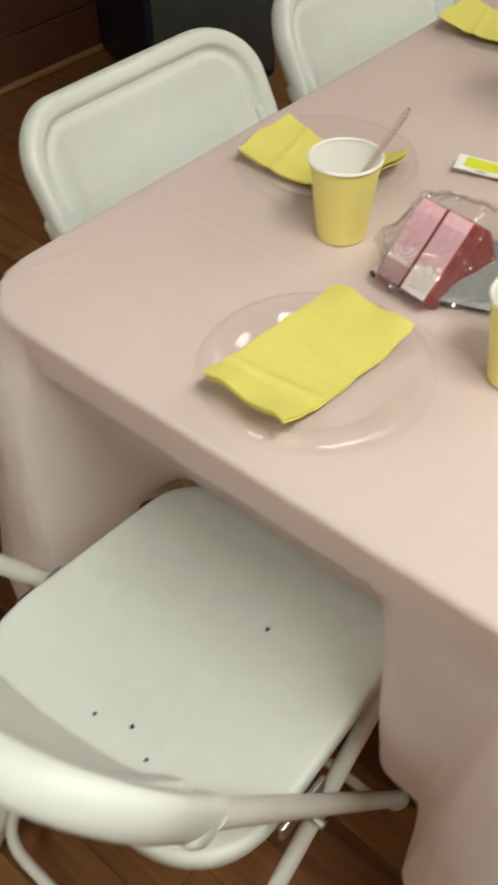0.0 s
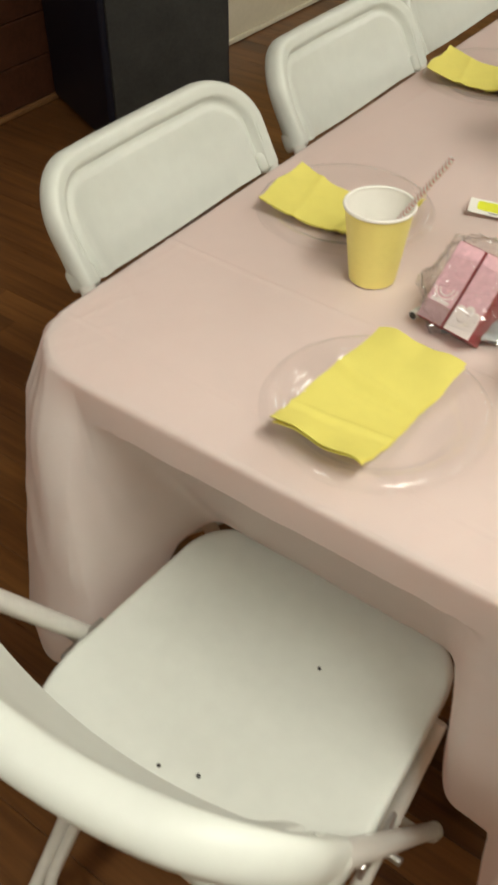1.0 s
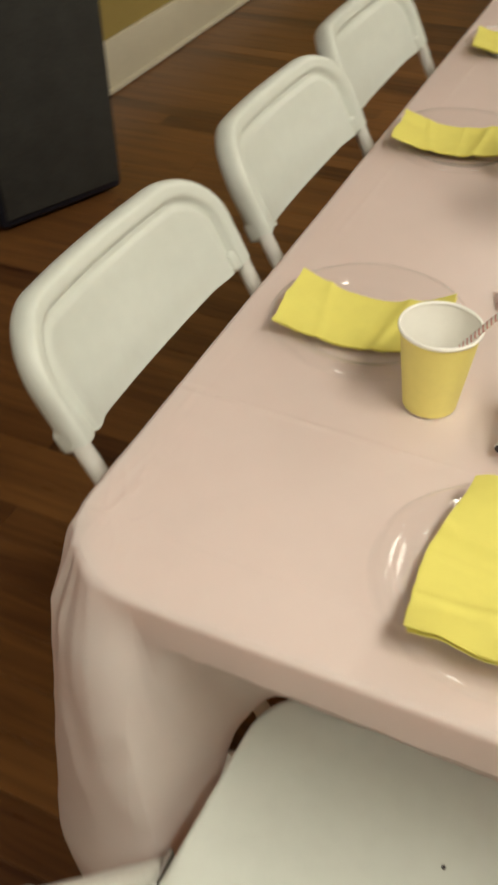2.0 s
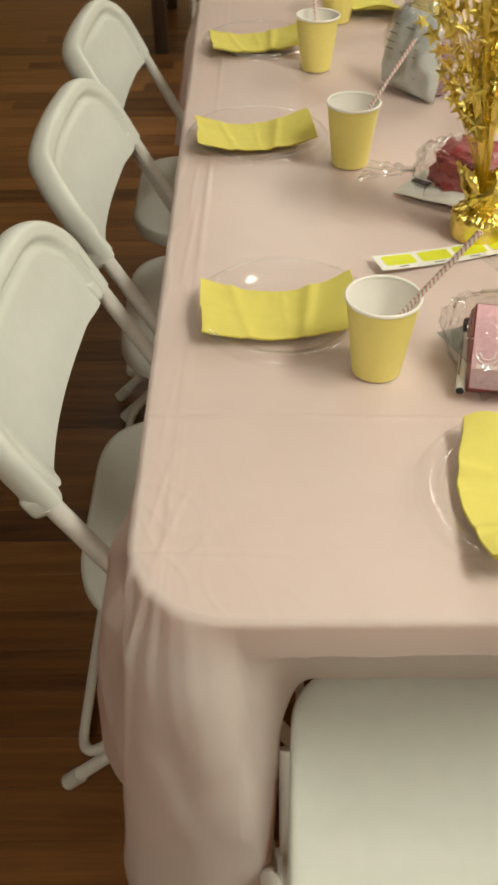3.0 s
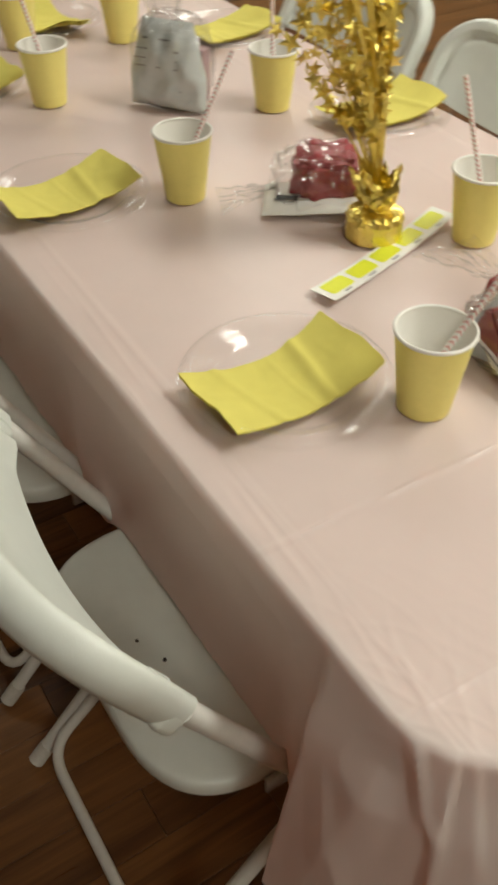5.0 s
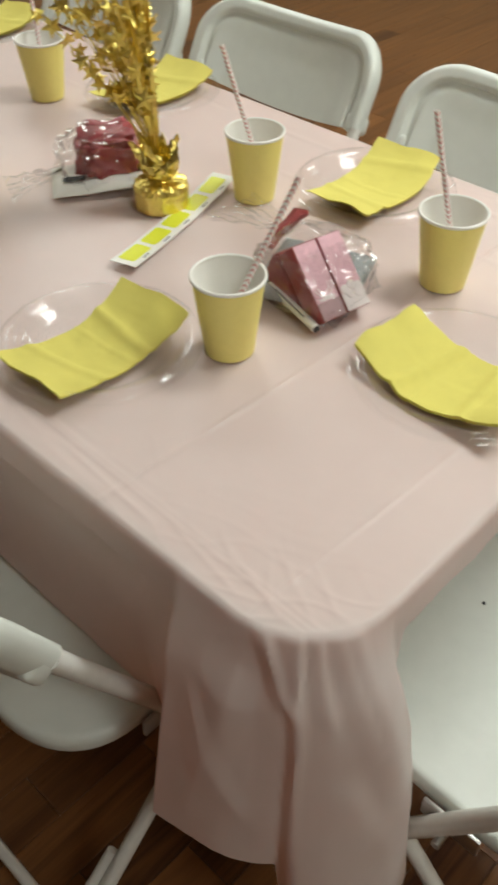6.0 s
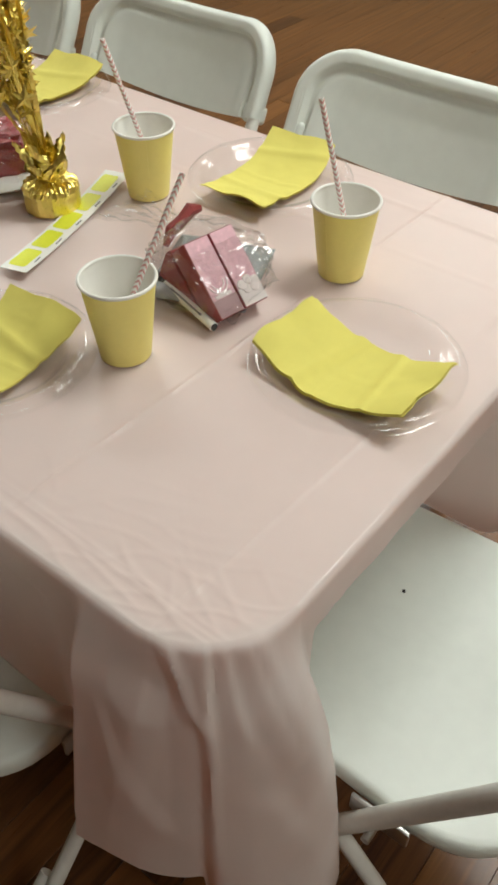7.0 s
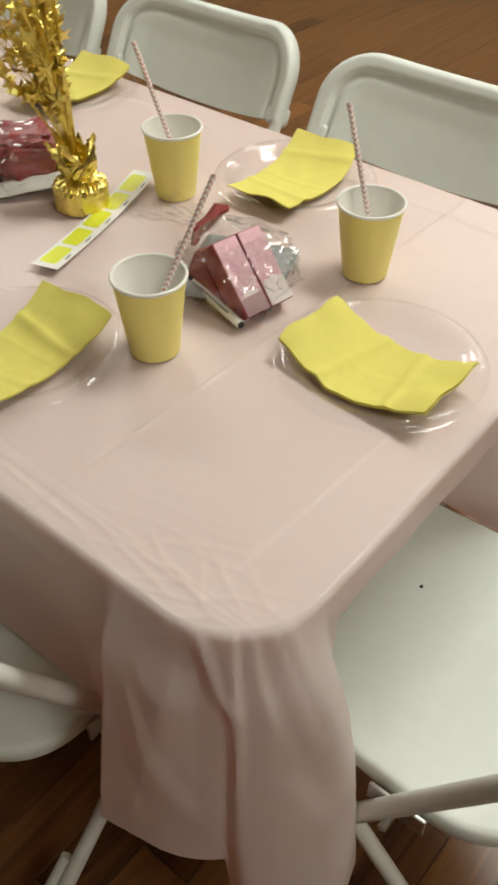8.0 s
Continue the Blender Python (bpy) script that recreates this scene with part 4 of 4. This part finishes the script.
for k in range(6):
    turn, tilt, tall = k * 60 + rs.uniform(-14, 14), rs.uniform(8, 30), rs.uniform(0.050, 0.070)

    def petal(u, v, tall=tall, k=k):
        w = 0.050 * math.sin(math.pi * (0.12 + 0.80 * v)) ** 0.8 * (1 - 0.55 * v * v)
        x = (u - 0.5) * w
        return (x, 0.004 + 0.010 * math.cos((u - 0.5) * 2.4) + 0.010 * (abs(noise.noise((u * 4 + k, v * 4, k))) - 0.2), tall * v * (1 - 0.22 * abs(2 * u - 1)))

    bm = solid(sheet(12, 16, petal), 0.0003)
    bm.transform(pose(0, 0, 0.042, 0, 0, turn) @ pose(0, 0, 0, -tilt))
    part("foil_leaf", bm, GOLD, piece, "pointed gold foil leaf")


def star_mesh(r):
    bm = bmesh.new()
    for sgn in (-1, 1):
        mid = bm.verts.new((0, 0, sgn * 0.0010))
        ring = [bm.verts.new(((r if k % 2 == 0 else r * 0.42) * math.sin(k * math.pi / 5), (r if k % 2 == 0 else r * 0.42) * math.cos(k * math.pi / 5), 0)) for k in range(10)]
        for k in range(10):
            bm.faces.new((mid, ring[k], ring[(k + 1) % 10]))
    bmesh.ops.remove_doubles(bm, verts=bm.verts, dist=0.00005)
    return bm


stars = []
for k in range(36):
    az = radians(rs.uniform(85, 205))
    lean = radians(rs.uniform(4, 33)) if k % 4 else radians(rs.uniform(0, 8))
    tall = rs.uniform(0.17, 0.31) if lean > 0.2 else rs.uniform(0.22, 0.37)
    curve = rs.uniform(0.0, 0.35)
    pts = []
    for i in range(13):
        f = i / 12
        a = lean * (0.6 + curve * f * 1.6)
        pts.append(Vector((math.cos(az) * math.sin(a) * tall * f, math.sin(az) * math.sin(a) * tall * f, 0.042 + math.cos(a) * tall * f)))
    part("stem", sweep(pts, 0.0007, 5), GOLD, piece)
    for i in range(5, 13):
        if rs.random() < 0.72:
            p = pts[i] + Vector((rs.uniform(-1, 1), rs.uniform(-1, 1), rs.uniform(-1, 1))) * 0.005
            m = Matrix.Translation(p) @ Euler((rs.uniform(0, 6.3), rs.uniform(0, 6.3), rs.uniform(0, 6.3))).to_matrix().to_4x4()
            if not stars:
                stars.append(part("star", star_mesh(0.0140), GOLD, piece, "small shiny gold star", False))
            else:
                again = stars[0].copy()
                scene.collection.objects.link(again)
                stars.append(again)
            stars[-1].matrix_basis = m @ Matrix.Scale(rs.uniform(0.75, 1.3), 4)
for k in range(7):
    az, lean, tall = radians(rs.uniform(40, 230)), radians(rs.uniform(2, 16)), rs.uniform(0.24, 0.36)

    def ribbon(u, v, az=az, lean=lean, tall=tall, k=k):
        tw = 5 * v + k
        a = lean * (0.7 + 0.5 * v)
        c = Vector((math.cos(az) * math.sin(a), math.sin(az) * math.sin(a), math.cos(a))) * tall * v
        return c + Vector((math.cos(tw), math.sin(tw), 0)) * (u - 0.5) * 0.0065 + Vector((0, 0, 0.042))

    part("ribbon", solid(sheet(1, 40, ribbon), 0.0002), GOLD, piece, "narrow twisted gold foil strip")


# ---- furniture beyond the table ----
far_table = thing("side_table", "dark wooden table standing on the floor boards", "table")
part("tabletop", box(1.30, 0.72, 0.04, pose(0.34, 3.94, 0.73), 0.006), DARK_WOOD, far_table)
for x in (-0.275, 0.955):
    for y in (3.62, 4.26):
        part("leg", box(0.06, 0.06, 0.71, pose(x, y, 0.355), 0.004), DARK_WOOD, far_table)
copy_thing(chair, pose(0.05, 3.80, 0, 0, 0, 0))

# ---- floor boards ----
BOARD = 0.086
lengths = [0.62, 0.88, 1.15, 1.45]
blanks = []
for ln in lengths:
    bm = box(ln - 0.0008, BOARD - 0.0008, 0.016, None, 0.0005, 1)
    ob = part("floor_board", bm, FLOOR_WOOD, floor, smooth=False)
    blanks.append(ob)
used = [False] * 4
rb = random.Random(21)
far_boards = bmesh.new()
y = Y0 + BOARD / 2
while y < Y1:
    x = X0 - rb.uniform(0, 0.9)
    while x < X1:
        k = rb.randrange(4)
        xc = x + lengths[k] / 2
        m = pose(xc, y, -0.0085 + rb.uniform(-0.0003, 0.0003))
        x_from, x_to = max(x, X0 - 0.05), min(x + lengths[k], X1 + 0.05)
        whole = x_to - x_from > lengths[k] - 0.001
        if whole and -1.9 < xc < 2.6 and -0.9 < y < 3.9:
            if not used[k]:
                used[k], ob = True, blanks[k]
            else:
                ob = blanks[k].copy()
                scene.collection.objects.link(ob)
            ob.matrix_basis = m
        elif x_to - x_from > 0.01:
            merge(far_boards, box(x_to - x_from - 0.0008, BOARD - 0.0008, 0.016, pose((x_from + x_to) / 2, y, -0.0085)))
        x += lengths[k]
    y += BOARD
tagged(part("far_floor_boards", far_boards, FLOOR_WOOD, floor, smooth=False), kind="stuff")

# ---- boards of the panelled wall ----
first = part("wall_board", box(0.014, 2.2, 0.136, None, 0.003, 1), PANEL_WOOD, wall_panelled, smooth=False)
for k in range(9):
    for j in range(2):
        ob = first if k + j == 0 else first.copy()
        if k + j:
            scene.collection.objects.link(ob)
        ob.matrix_basis = pose(-1.777, 1.13 - 2.205 * j, 0.09 + 0.139 * k)
